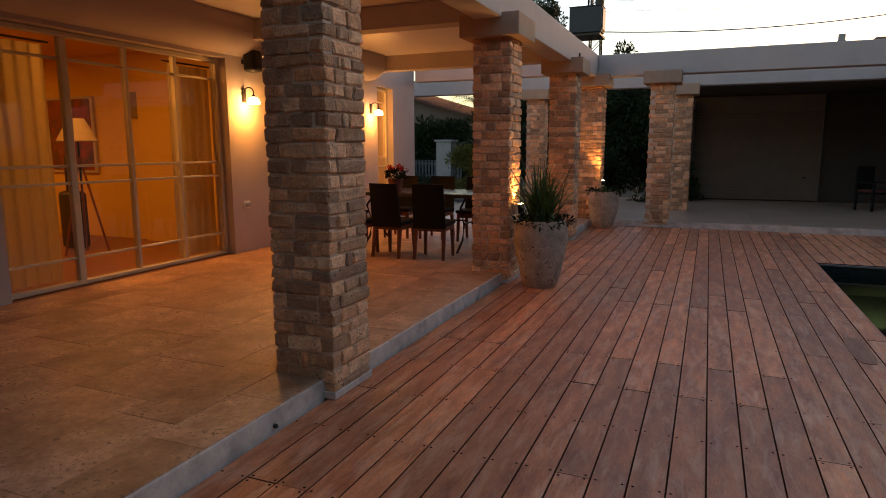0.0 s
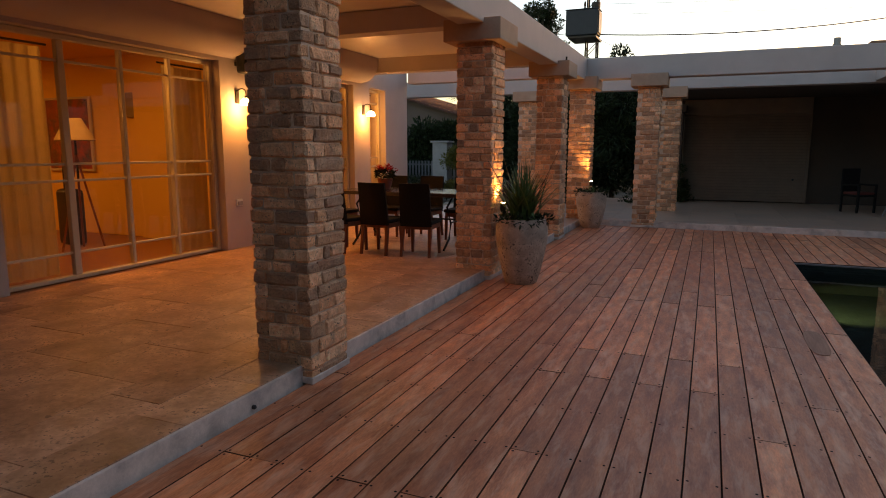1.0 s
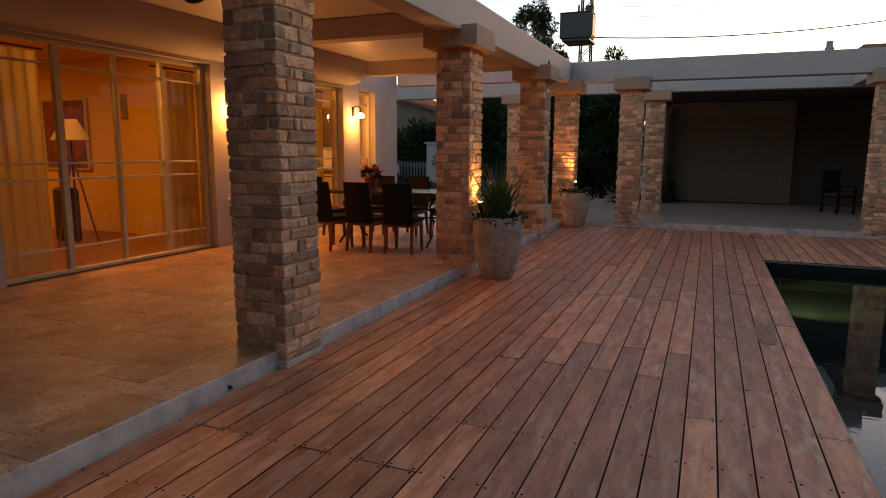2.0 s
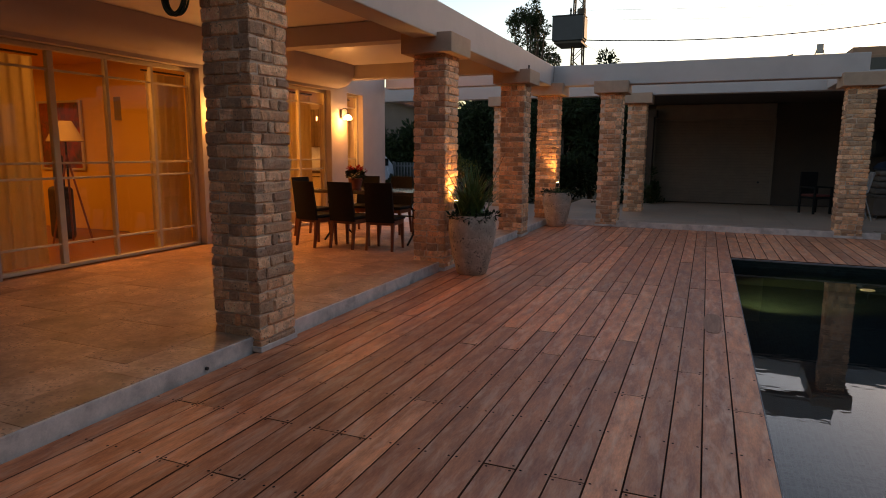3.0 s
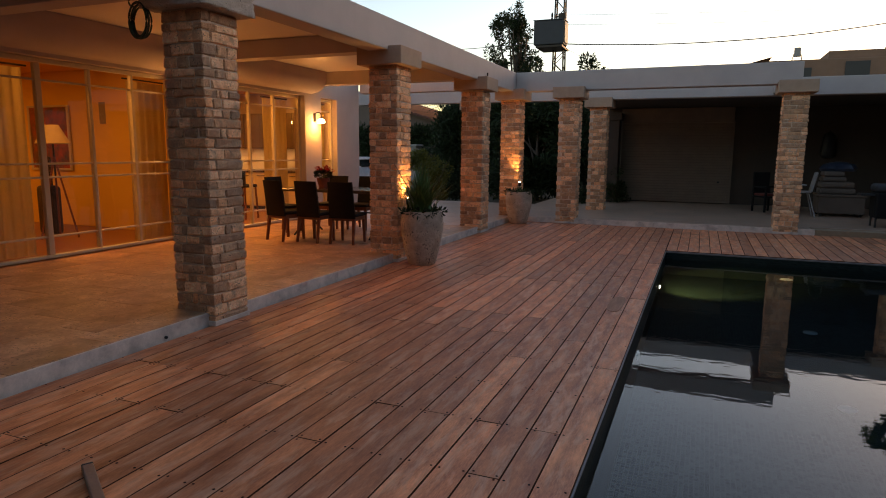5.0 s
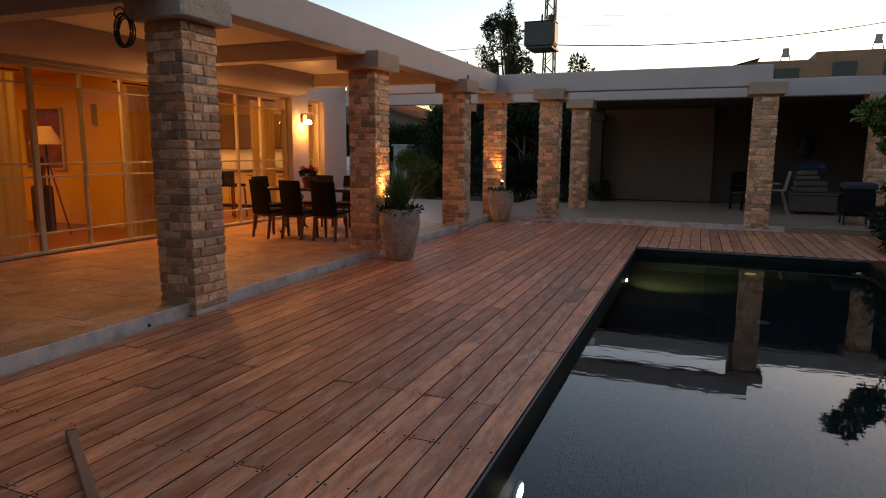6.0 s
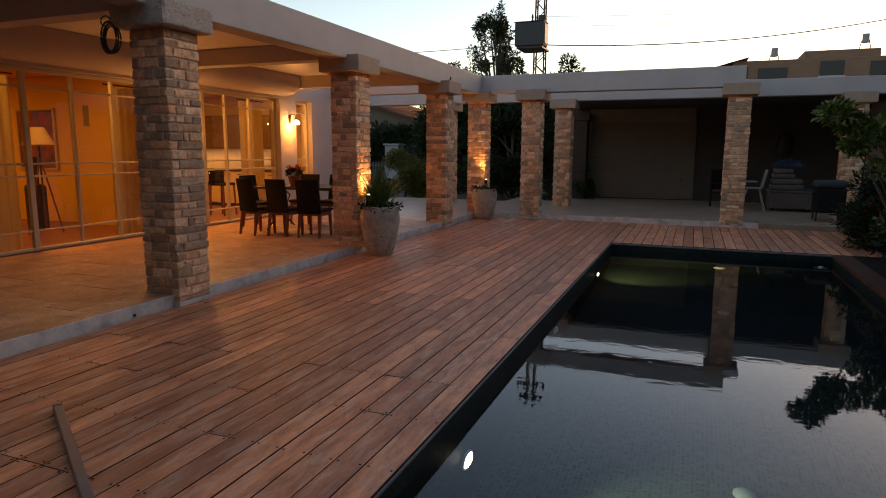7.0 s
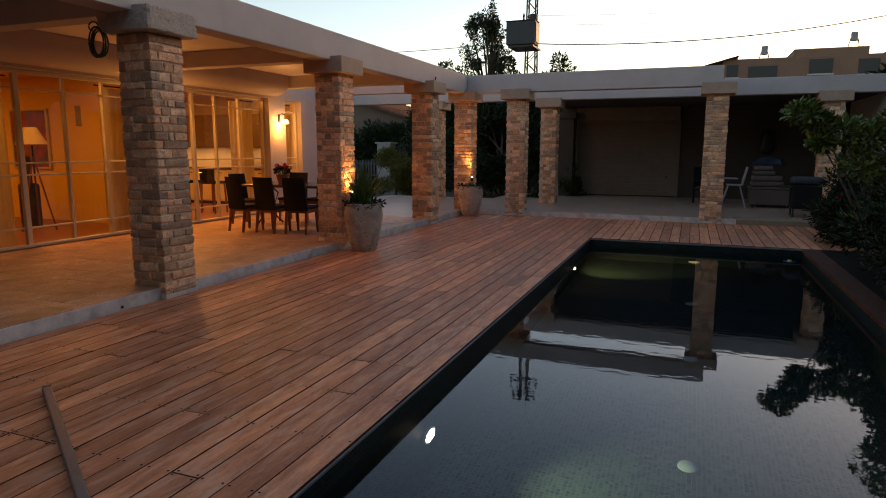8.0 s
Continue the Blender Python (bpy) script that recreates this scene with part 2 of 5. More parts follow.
BLACK = surface("black_plastic", (0.010, 0.010, 0.010), (0.018, 0.018, 0.018), 20, 0.45, 0.05, 90)
IRON = surface("dark_iron", (0.03, 0.022, 0.018), (0.05, 0.04, 0.03), 20, 0.5, 0.1, 80, metal=0.7)
WHITEP = surface("white_paint", (0.72, 0.70, 0.66), (0.80, 0.78, 0.74), 5, 0.5, 0.05, 80)
LEAF_DARK = surface("dark_foliage", (0.008, 0.016, 0.006), (0.025, 0.043, 0.013), 3, 0.55, 0.0, 30, island=True, vary=0.35, spec=0.2)
LEAF_MID = surface("green_foliage", (0.010, 0.020, 0.004), (0.030, 0.052, 0.011), 3, 0.5, 0.0, 30, island=True, vary=0.35, spec=0.2)
LEAF_GOLD = surface("yellow_green_foliage", (0.045, 0.060, 0.010), (0.19, 0.165, 0.028), 3, 0.5, 0.0, 30, island=True, vary=0.3, spec=0.2)
GRASSY = surface("strap_leaf", (0.035, 0.085, 0.018), (0.09, 0.17, 0.045), 8, 0.5, 0.0, 40, island=True, vary=0.3)
BARK = surface("bark", (0.06, 0.045, 0.032), (0.12, 0.09, 0.065), 12, 0.9, 0.6, 60, stretch=(1, 1, 0.3))
SOIL = surface("planting_soil", (0.008, 0.006, 0.004), (0.022, 0.015, 0.011), 10, 0.95, 0.6, 60, spec=0.1, bump_dist=0.02)
GROUND = surface("garden_ground", (0.06, 0.05, 0.035), (0.11, 0.09, 0.06), 3, 0.95, 0.5, 30, stain=(0.05, 0.06, 0.025), stain_scale=0.8, stain_amount=0.7)
SHUTTER = surface("painted_shutter", (0.155, 0.110, 0.074), (0.19, 0.137, 0.096), 4, 0.55, 0.05, 90, stain=(0.10, 0.076, 0.058), stain_scale=1.5, stain_amount=0.3)
ROOFTILE = surface("red_roof_tile", (0.10, 0.036, 0.024), (0.17, 0.066, 0.045), 6, 0.85, 0.5, 40, vary=0.15)
# carport plaster, the shade under its roof put into the dark colour
PLASTER_SHADED = surface("shaded_carport_plaster", (0.055, 0.038, 0.027), (0.075, 0.052, 0.037), 2.0, 0.85, 0.25, 120, stain=(0.060, 0.044, 0.034), stain_scale=0.9, stain_amount=0.4)
# white paint, dimmed in its colour for far things and the carport chair
WHITE_FAR = surface("dimmed_white_paint", (0.22, 0.21, 0.20), (0.29, 0.275, 0.26), 4, 0.7, 0.05, 50)
PALE_PAVING = surface("pale_paving_stone", (0.36, 0.215, 0.145), (0.50, 0.315, 0.22), 3.0, 0.33, 0.3, 24, vary=0.07, stain=(0.30, 0.23, 0.19), stain_scale=2.0, stain_amount=0.6, bump_dist=0.003, rough_var=0.07)

# ---- large structure ----
TZ = 0.115          # terrace level above the deck
STEP_X = -2.09      # terrace edge
WALL_X = -5.83      # house front
EDGE_Y = 12.66      # step of the back terrace
POOL = (1.405, 4.73, -5.0, 9.38)
BEAM_TOP, BEAM_BOT = 3.29, 2.87

# ground: one sheet to the horizon, with the pool cut out of it
gb = bmesh.new()
G = 400.0
px0, px1, py0, py1 = POOL[0] - 0.1, POOL[1] + 0.1, POOL[2] - 0.1, POOL[3] + 0.1
for x0, x1, y0, y1 in ((-G, px0, -G, G), (px1, G, -G, G), (px0, px1, -G, py0), (px0, px1, py1, G)):
    gb.faces.new([gb.verts.new(p) for p in ((x0, y0, -0.16), (x1, y0, -0.16), (x1, y1, -0.16), (x0, y1, -0.16))])
ground = structure("ground", gb, GROUND, "bare brown garden soil around the paved yard", "ground")

# terrace body and its pale grey riser
terrace = structure("terrace_floor", merge(box(-6.0, STEP_X - 0.02, -4.0, 16.2, -0.15, TZ - 0.012), box(STEP_X - 0.03, 7.6, EDGE_Y + 0.02, 16.2, -0.15, TZ - 0.013),
                    box(-0.9, 7.6, 16.1, 19.2, -0.15, TZ - 0.012)), GROUT, "raised terrace paved in warm travertine slabs", "terrace")
riser = structure("terrace_riser", merge(box(STEP_X - 0.022, STEP_X, -4.0, EDGE_Y + 0.012, -0.12, TZ - 0.001, 0.004), box(STEP_X + 0.001, 3.95, EDGE_Y, EDGE_Y + 0.022, -0.12, TZ - 0.001, 0.004)),
                  CONCRETE, "low grey concrete step along the wooden deck", "step")

# house front wall with its openings
OPEN = ((3.58, 6.57, TZ, 2.67), (7.35, 10.02, TZ, 2.67), (10.62, 11.26, TZ, 2.67))
hb = bmesh.new()
T = 0.28
ys = [-4.5] + [v for o in OPEN for v in o[:2]] + [12.25]
for k in range(0, len(ys), 2):
    bm_box(hb, WALL_X - T, WALL_X, ys[k], ys[k + 1], -0.1, 3.45)
for y0, y1, z0, z1 in OPEN:
    bm_box(hb, WALL_X - T, WALL_X, y0, y1, z1, 3.45)
wall_house = structure("wall_house", hb, PLASTER, "smooth pale plaster house wall lit by wall lamps", "wall")
structure("wall_gable", box(-13.0, WALL_X - T, 12.0, 12.25, -0.1, 3.45), PLASTER, "pale plaster end wall of the house", "wall")
structure("roof_slab", box(-13.2, WALL_X - T - 0.01, -4.5, 12.25, 3.455, 3.75), PLASTER, "flat concrete house roof", "roof")

# rounded cornice under the terrace ceiling
cb = bmesh.new()
prof = [(0.0, 2.72)] + [(0.06 + 0.30 * math.sin(a), 3.04 - 0.30 * math.cos(a)) for a in (math.radians(d) for d in range(0, 91, 10))] + [(0.36, 3.16), (0.0, 3.16)]
loops = []
for y in (-4.5, 10.30):
    loops.append([cb.verts.new((WALL_X + 0.002 + u, y, w)) for u, w in prof])
for i in range(len(prof)):
    j = (i + 1) % len(prof)
    cb.faces.new((loops[0][i], loops[0][j], loops[1][j], loops[1][i]))
cb.faces.new(loops[0][::-1])
cb.faces.new(loops[1])
bmesh.ops.recalc_face_normals(cb, faces=cb.faces[:])
structure("cornice", cb, PLASTER, "rounded plaster cornice over the glass doors", "cornice", smooth=True)

# terrace ceiling and beams
structure("ceiling", box(WALL_X + 0.001, -2.36, -4.5, 10.34, 3.162, 3.28), CEILING, "pale painted terrace ceiling with a glossy sheen", "ceiling")
structure("beam_front", box(-2.40, -2.09, -4.5, 12.99, BEAM_BOT, BEAM_TOP, 0.012), PLASTER, "long pale plaster beam along the terrace edge", "beam")
structure("beam_back", box(-2.088, 3.52, 12.70, 13.00, BEAM_BOT + 0.004, BEAM_TOP - 0.004, 0.012), PLASTER, "pale plaster beam over the back columns", "beam")
for k, y in enumerate((-0.4, 3.12, 6.72, 10.34)):
    structure("cross_beam_%d" % (k + 1), box(WALL_X + 0.003, -2.402, y, y + 0.26, 2.90, 3.159 if k < 3 else 3.28, 0.008), PLASTER, "plaster cross beam under the terrace ceiling", "beam")
structure("cross_beam_5", box(WALL_X + 0.003, -2.402, 12.30, 12.55, 2.90, 3.25, 0.008), PLASTER, "plaster cross beam open to the sky", "beam")
structure("beam_rear", box(-9.0, 7.4, 15.04, 15.34, 2.85, 3.24, 0.012), PLASTER, "pale plaster beam over the rear columns", "beam")
structure("beam_side", box(3.22, 3.518, 13.004, 15.036, BEAM_BOT + 0.01, 3.23, 0.01), PLASTER, "short plaster beam between two column rows", "beam")

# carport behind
structure("carport_ceiling", box(-0.9, 7.4, 15.345, 19.3, 2.86, 3.10), PLASTER_SHADED, "shaded plaster ceiling of the carport", "ceiling")
structure("wall_carport", merge(box(-0.95, -0.46, 18.75, 19.0, -0.1, 2.858), box(2.64, 7.4, 18.75, 19.0, -0.1, 2.858), box(-0.46, 2.64, 18.9, 19.0, -0.1, 2.858)), PLASTER_SHADED,
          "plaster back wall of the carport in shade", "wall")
structure("wall_side", merge(box(7.0, 7.25, 8.0, 19.0, -0.2, 2.855), box(6.4, 6.6, -6.0, 12.0, -0.2, 1.9)), PLASTER, "pale plaster boundary wall behind the shrubs", "wall")

structure("carport_pier", box(-0.88, -0.45, 18.0, 18.44, TZ, 2.50, 0.01), PLASTER_SHADED, "shaded pier beside the roller door", "pier")
structure("carport_pier_cap", box(-0.95, -0.38, 17.93, 18.51, 2.502, 2.70, 0.01), PLASTER_SHADED, "shaded capital of the carport pier", "pier")

# rooms behind the glass
structure("floor_rooms", box(-12.6, WALL_X - 0.02, -1.5, 11.99, 0.0, TZ - 0.006), ROOMFLOOR, "polished red-brown floor inside the house", "floor")
structure("ceiling_rooms", box(-12.6, WALL_X - T - 0.002, -1.5, 11.99, 2.95, 3.1), ROOM, "warm lit ceiling inside the house", "ceiling")
structure("wall_room_back", box(-12.6, -12.4, -1.5, 11.99, TZ, 2.948), ROOM, "yellow-lit back wall of the rooms", "wall")
structure("wall_room_end", box(-12.398, WALL_X - T - 0.002, -1.7, -1.5, TZ, 2.948), ROOM, "yellow-lit end wall of the living room", "wall")
structure("wall_room_divider", box(-12.398, -7.98, 7.15, 7.35, TZ, 2.948), ROOM, "yellow wall between living room and kitchen", "wall")
structure("wall_room_stub", box(-7.978, WALL_X - T - 0.002, 7.05, 7.25, TZ, 2.948), ROOM, "short yellow wall beside the glass doors", "wall")

# pool shell
x0, x1, y0, y1 = POOL
DEPTH = -1.35
def pool_tiles():
    m = bpy.data.materials.new("pool_mosaic")
    m.use_nodes = True
    nt = m.node_tree
    N, L = nt.nodes, nt.links
    b = N["Principled BSDF"]
    tc = N.new("ShaderNodeTexCoord")
    g = N.new("ShaderNodeNewGeometry")
    sep = N.new("ShaderNodeSeparateXYZ")
    L.new(tc.outputs["Object"], sep.inputs[0])
    # walls use their height, floors their plan
    add = N.new("ShaderNodeMath")
    add.operation = "ADD"
    L.new(sep.outputs["X"], add.inputs[0])
    L.new(sep.outputs["Z"], add.inputs[1])
    add2 = N.new("ShaderNodeMath")
    add2.operation = "ADD"
    L.new(sep.outputs["Y"], add2.inputs[0])
    L.new(sep.outputs["Z"], add2.inputs[1])
    cmb = N.new("ShaderNodeCombineXYZ")
    L.new(add.outputs[0], cmb.inputs[0])
    L.new(add2.outputs[0], cmb.inputs[1])
    br = N.new("ShaderNodeTexBrick")
    br.offset = 0.0
    br.inputs["Scale"].default_value = 1.0
    br.inputs["Brick Width"].default_value = br.inputs["Row Height"].default_value = 0.033
    br.inputs["Mortar Size"].default_value = 0.0025
    br.inputs["Color1"].default_value, br.inputs["Color2"].default_value = (0.002, 0.008, 0.010, 1), (0.009, 0.024, 0.024, 1)
    br.inputs["Mortar"].default_value = (0.018, 0.028, 0.026, 1)
    L.new(cmb.outputs[0], br.inputs["Vector"])
    L.new(br.outputs["Color"], b.inputs["Base Color"])
    socket_set(b, "Roughness", 0.6)
    socket_set(b, "Specular IOR Level", 0.1)
    return m


def water_surface():
    m = glass("pool_water", (0.55, 0.78, 0.90), 0.0, 1.33)
    nt = m.node_tree
    N, L = nt.nodes, nt.links
    b = N["Principled BSDF"]
    tc = N.new("ShaderNodeTexCoord")
    n1 = N.new("ShaderNodeTexNoise")
    n1.inputs["Scale"].default_value, n1.inputs["Detail"].default_value = 0.9, 0.0
    n2 = N.new("ShaderNodeTexNoise")
    n2.inputs["Scale"].default_value, n2.inputs["Detail"].default_value = 6.5, 1.5
    mp = N.new("ShaderNodeMapping")
    mp.inputs["Scale"].default_value = (1.0, 2.3, 1.0)
    L.new(tc.outputs["Object"], mp.inputs["Vector"])
    L.new(tc.outputs["Object"], n1.inputs["Vector"])
    L.new(mp.outputs["Vector"], n2.inputs["Vector"])
    mx = N.new("ShaderNodeMath")
    mx.operation = "MULTIPLY_ADD"
    L.new(n2.outputs[0], mx.inputs[0])
    mx.inputs[1].default_value = 0.20
    L.new(n1.outputs[0], mx.inputs[2])
    bp = N.new("ShaderNodeBump")
    bp.inputs["Strength"].default_value, bp.inputs["Distance"].default_value = 1.0, 0.0020
    L.new(mx.outputs[0], bp.inputs["Height"])
    L.new(bp.outputs[0], b.inputs["Normal"])
    return m


MOSAIC = pool_tiles()
WATER = water_surface()
pool = structure("pool", merge(box(x0 - 0.2, x0, y0 - 0.2, y1 + 0.2, DEPTH - 0.2, -0.03), box(x1, x1 + 0.2, y0 - 0.2, y1 + 0.2, DEPTH - 0.2, -0.03),
                 box(x0, x1, y1, y1 + 0.2, DEPTH - 0.2, -0.03), box(x0, x1, y0 - 0.2, y0, DEPTH - 0.2, -0.03), box(x0, x1, y0, y1, DEPTH - 0.2, DEPTH)), MOSAIC,
                 "swimming pool lined with dark blue-green mosaic", "pool")
wb = bmesh.new()
wb.faces.new([wb.verts.new(p) for p in ((x0, y0, -0.135), (x1, y0, -0.135), (x1, y1, -0.135), (x0, y1, -0.135))])
water = structure("water", wb, WATER, "still dark pool water mirroring the evening sky", "water")
water.visible_shadow = False
structure("pool_edge", merge(box(x0 - 0.02, x0 + 0.004, y0, y1 + 0.02, -0.03, -0.014, 0.003), box(x0 + 0.006, x1 + 0.02, y1 - 0.006, y1 + 0.025, -0.03, -0.010, 0.003)), surface("grey_metal_edge", (0.10, 0.10, 0.105), (0.16, 0.16, 0.165), 12, 0.5, 0.1, 60),
          "thin grey metal edge around the pool", "trim")
# coping wood with the shade of the overhanging tree put into its colour
structure("pool_coping", box(x1 - 0.01, x1 + 0.24, y0, y1 + 0.03, -0.06, 0.0, 0.004), surface("shaded_coping_wood", (0.06, 0.026, 0.017), (0.12, 0.052, 0.034), 6, 0.85, 0.4, 40, stretch=(4, 0.6, 1), spec=0.08), "reddish wooden coping along the planted side of the pool", "coping")

# ---- house: glass doors ----
def bar(parent, name, x0_, x1_, y0_, y1_, z0_, z1_, mat, bevel=0.006):
    return part(name, box(x0_, x1_, y0_, y1_, z0_, z1_, bevel, 1), mat, parent)


def glass_doors(name, y0_, y1_, mullions, label, wide=()):
    """Framed glass doors set back in the wall, with cross bars low, at waist height and under the top."""
    d = thing(name, pose(WALL_X - 0.16, 0, 0), label, "glass door", "", "structure")
    f = 0.055
    top, bot = 2.665, TZ + 0.002
    for ya in (y0_ + 0.002, y1_ - f - 0.002):
        bar(d, "door_frame", -0.04, 0.04, ya, ya + f, bot, top, ALU)
    bar(d, "door_frame", -0.04, 0.04, y0_ + f + 0.003, y1_ - f - 0.003, top - f, top, ALU)
    bar(d, "door_sill", -0.045, 0.05, y0_ + f + 0.003, y1_ - f - 0.003, bot, bot + 0.045, ALU)
    edges = [y0_ + f] + list(mullions) + [y1_ - f]
    for mlt in mullions:
        w = 0.038 if mlt in wide else 0.022
        bar(d, "mullion", -0.035, 0.036, mlt - w, mlt + w, bot + 0.046, top - f - 0.001, ALU)
    for a, b in zip(edges, edges[1:]):
        a, b = a + 0.024, b - 0.024
        for z in (0.40, 1.17, 1.345, 2.40):
            bar(d, "cross_bar", -0.016, 0.018, a, b, z - 0.013, z + 0.013, ALU, 0.004)
        pane = part("pane", box(-0.004, 0.003, a - 0.01, b + 0.01, bot + 0.045, top - f), GLASS, d, "clear glass pane")
        pane.visible_shadow = False
    return d


glass_doors("door_1", 3.58, 6.57, (4.41, 5.14, 5.84), "wide glazed doors with slim frames into the living room", (4.41,))
glass_doors("door_2", 7.35, 10.02, (7.82, 8.44, 9.16), "wide glazed doors with slim frames into the kitchen", (7.82,))
glass_doors("window_1", 10.62, 11.26, (), "narrow glazed panel with slim cross bars")


def curtain(y0_, y1_, x, label):
    c = thing("curtain", pose(x, 0, TZ), label, "curtain", "sheer curtains")
    bm = bmesh.new()
    n = max(24, int((y1_ - y0_) * 90))
    rows = (0.012, 0.7, 1.5, 2.45)
    grid = []
    for z in rows:
        grid.append([bm.verts.new((0.03 * math.sin(u * 46 + 0.4 * math.sin(z * 2 + u * 7)) * (0.7 + 0.3 * math.sin(u * 13)), u, z)) for u in (y0_ + (y1_ - y0_) * k / n for k in range(n + 1))])
    for a, b in zip(grid, grid[1:]):
        for k in range(n):
            bm.faces.new((a[k], a[k + 1], b[k + 1], b[k]))
    part("fabric", bm, CURTAIN, c, "pleated sheer cloth", smooth=True)
    part("rail", tube([(0, y0_ - 0.05, 2.48), (0, y1_ + 0.05, 2.48)], 0.012), IRON, c, "dark curtain rail")
    return c


curtain(2.9, 4.47, -6.32, "pleated cream sheer curtain drawn to one side of the glass doors")
curtain(6.02, 6.72, -6.30, "pleated cream sheer curtain drawn beside the living room wall")
curtain(9.22, 9.98, -6.28, "pleated cream sheer curtain at the kitchen doors")
curtain(7.30, 7.72, -6.28, "bunched cream sheer curtain at the kitchen doors")
curtain(10.55, 11.35, -6.25, "cream sheer curtain closed behind the narrow window")

LAMPLIGHT = (1.0, 0.455, 0.10)


def room_lamp(name, x, y, power, size=0.5, z=2.93):
    ob = new(name, bpy.data.lights.new(name, "AREA"))
    ob.data.energy, ob.data.size, ob.data.color, ob.data.shape = power, size, LAMPLIGHT, "DISK"
    ob.matrix_world = pose(x, y, z)
    return ob


for x, y, w in ((-7.0, 5.2, 5.2), (-10.2, 4.6, 8.6), (-7.0, 2.2, 1.0)):
    room_lamp("living_room_light", x, y, w)
for x, y, w in ((-7.0, 8.6, 8.4), (-9.6, 9.6, 10.5), (-7.2, 11.0, 3)):
    room_lamp("kitchen_light", x, y, w)

# living room things
PAINT_RED = surface("abstract_red_paint", (0.04, 0.05, 0.03), (0.50, 0.07, 0.02), 3.2, 0.6, 0.3, 14, stain=(0.02, 0.05, 0.04), stain_scale=2.0, stain_amount=0.9)
pic = thing("painting", pose(-9.55, 7.13, 1.74), "framed abstract painting in red, orange and dark green", "painting")
part("canvas", box(-0.50, 0.50, -0.012, 0.0, -0.56, 0.56), PAINT_RED, pic, "red and green painted canvas")
for a in ((-0.55, 0.55, 0.561, 0.60), (-0.55, 0.55, -0.60, -0.561)):
    part("frame", box(a[0], a[1], -0.03, 0.01, a[2], a[3], 0.005, 1), ALU, pic)
for a in ((-0.55, -0.501), (0.501, 0.55)):
    part("frame", box(a[0], a[1], -0.03, 0.01, -0.56, 0.56, 0.005, 1), ALU, pic)
ws = thing("wall_speaker", pose(-8.09, 7.14, 2.18), "flat grey-brown loudspeaker on the living room wall", "speaker")
part("grille", box(-0.10, 0.10, -0.05, 0.0, -0.19, 0.19, 0.01), surface("speaker_cloth", (0.24, 0.18, 0.11), (0.30, 0.23, 0.14), 40, 0.9, 0.2, 150), ws)
SHADE = surface("cream_lampshade", (0.40, 0.30, 0.17), (0.48, 0.37, 0.22), 6, 0.9, 0.1, 80)
fl = thing("floor_lamp", pose(-7.75, 5.85, TZ), "tripod floor lamp with a wide pale shade in the living room", "lamp")
part("shade", merge(lathe([(0.245, 1.50), (0.25, 1.51), (0.10, 1.80), (0.095, 1.79)], 32)), SHADE, fl, "pale conical shade", smooth=True)
part("pole", tube([(0, 0, 1.0), (0, 0, 1.6)], 0.014), IRON, fl)
for k in range(3):
    a = 2.1 * k + 0.4
    part("leg", tube([(0, 0, 1.30), (0.30 * math.cos(a), 0.30 * math.sin(a), 0.0)], 0.015, 8), CHAIRWOOD, fl)
bag = thing("guitar_case", pose(-8.26, 6.08, TZ), "black upright instrument case leaning by the lamp", "case")
part("body", box(-0.20, 0.20, -0.10, 0.10, 0.0, 0.82, 0.07, 3), BLACK, bag, "", True)
part("neck", box(-0.07, 0.07, -0.05, 0.05, 0.80, 1.30, 0.03, 2), BLACK, bag, "", True)

# kitchen things
CABINET = surface("cream_cabinet", (0.60, 0.52, 0.38), (0.66, 0.58, 0.44), 3, 0.4, 0.05, 60)
DARKCAB = surface("dark_wall_cabinet", (0.10, 0.07, 0.045), (0.15, 0.10, 0.065), 4, 0.4, 0.05, 60, stretch=(1, 1, 4))
for k in range(5):
    cu = thing("kitchen_cabinet", pose(-11.6 + k * 0.95, 11.99, TZ), "cream base cabinet with a dark worktop along the kitchen wall", "cabinet", "kitchen base cabinets")
    part("body", box(0.0, 0.94, -0.6, 0.0, 0.08, 0.90), CABINET, cu)
    part("plinth", box(0.0, 0.94, -0.55, 0.0, 0.0, 0.08), BLACK, cu)
    for a, b in ((0.01, 0.465), (0.475, 0.93)):
        d_ = part("door", box(a, b, -0.62, -0.602, 0.10, 0.88, 0.004, 1), CABINET, cu)
        part("handle", tube([(a + 0.1, -0.64, 0.82), (b - 0.1, -0.64, 0.82)], 0.008), IRON, d_)
    part("worktop", box(0.0, 0.945, -0.64, 0.0, 0.901, 0.95, 0.004, 1), TABLETOP, cu, "dark worktop")
    part("backsplash", box(0.0, 0.945, -0.012, 0.0, 0.951, 1.47), WHITEP, cu, "white tiled backsplash")
    cu2 = thing("wall_cabinet", pose(-11.6 + k * 0.95, 11.99, TZ + 1.48), "dark wooden wall cabinet over the worktop", "cabinet", "kitchen wall cabinets")
    part("body", box(0.0, 0.94, -0.33, 0.0, 0.0, 0.84), DARKCAB, cu2)
    for a, b in ((0.01, 0.465), (0.475, 0.93)):
        part("door", box(a, b, -0.35, -0.332, 0.01, 0.83, 0.004, 1), DARKCAB, cu2)
ul = new("cabinet_strip_light", bpy.data.lights.new("cabinet_strip_light", "AREA"))
ul.data.shape, ul.data.size, ul.data.size_y, ul.data.energy, ul.data.color = "RECTANGLE", 4.6, 0.05, 1.2, (1.0, 0.60, 0.25)
ul.matrix_world = pose(-9.2, 11.75, TZ + 1.465)
kb = thing("coffee_machine", pose(-7.9, 11.62, TZ + 0.952), "small dark coffee machine on the kitchen worktop", "coffee machine")
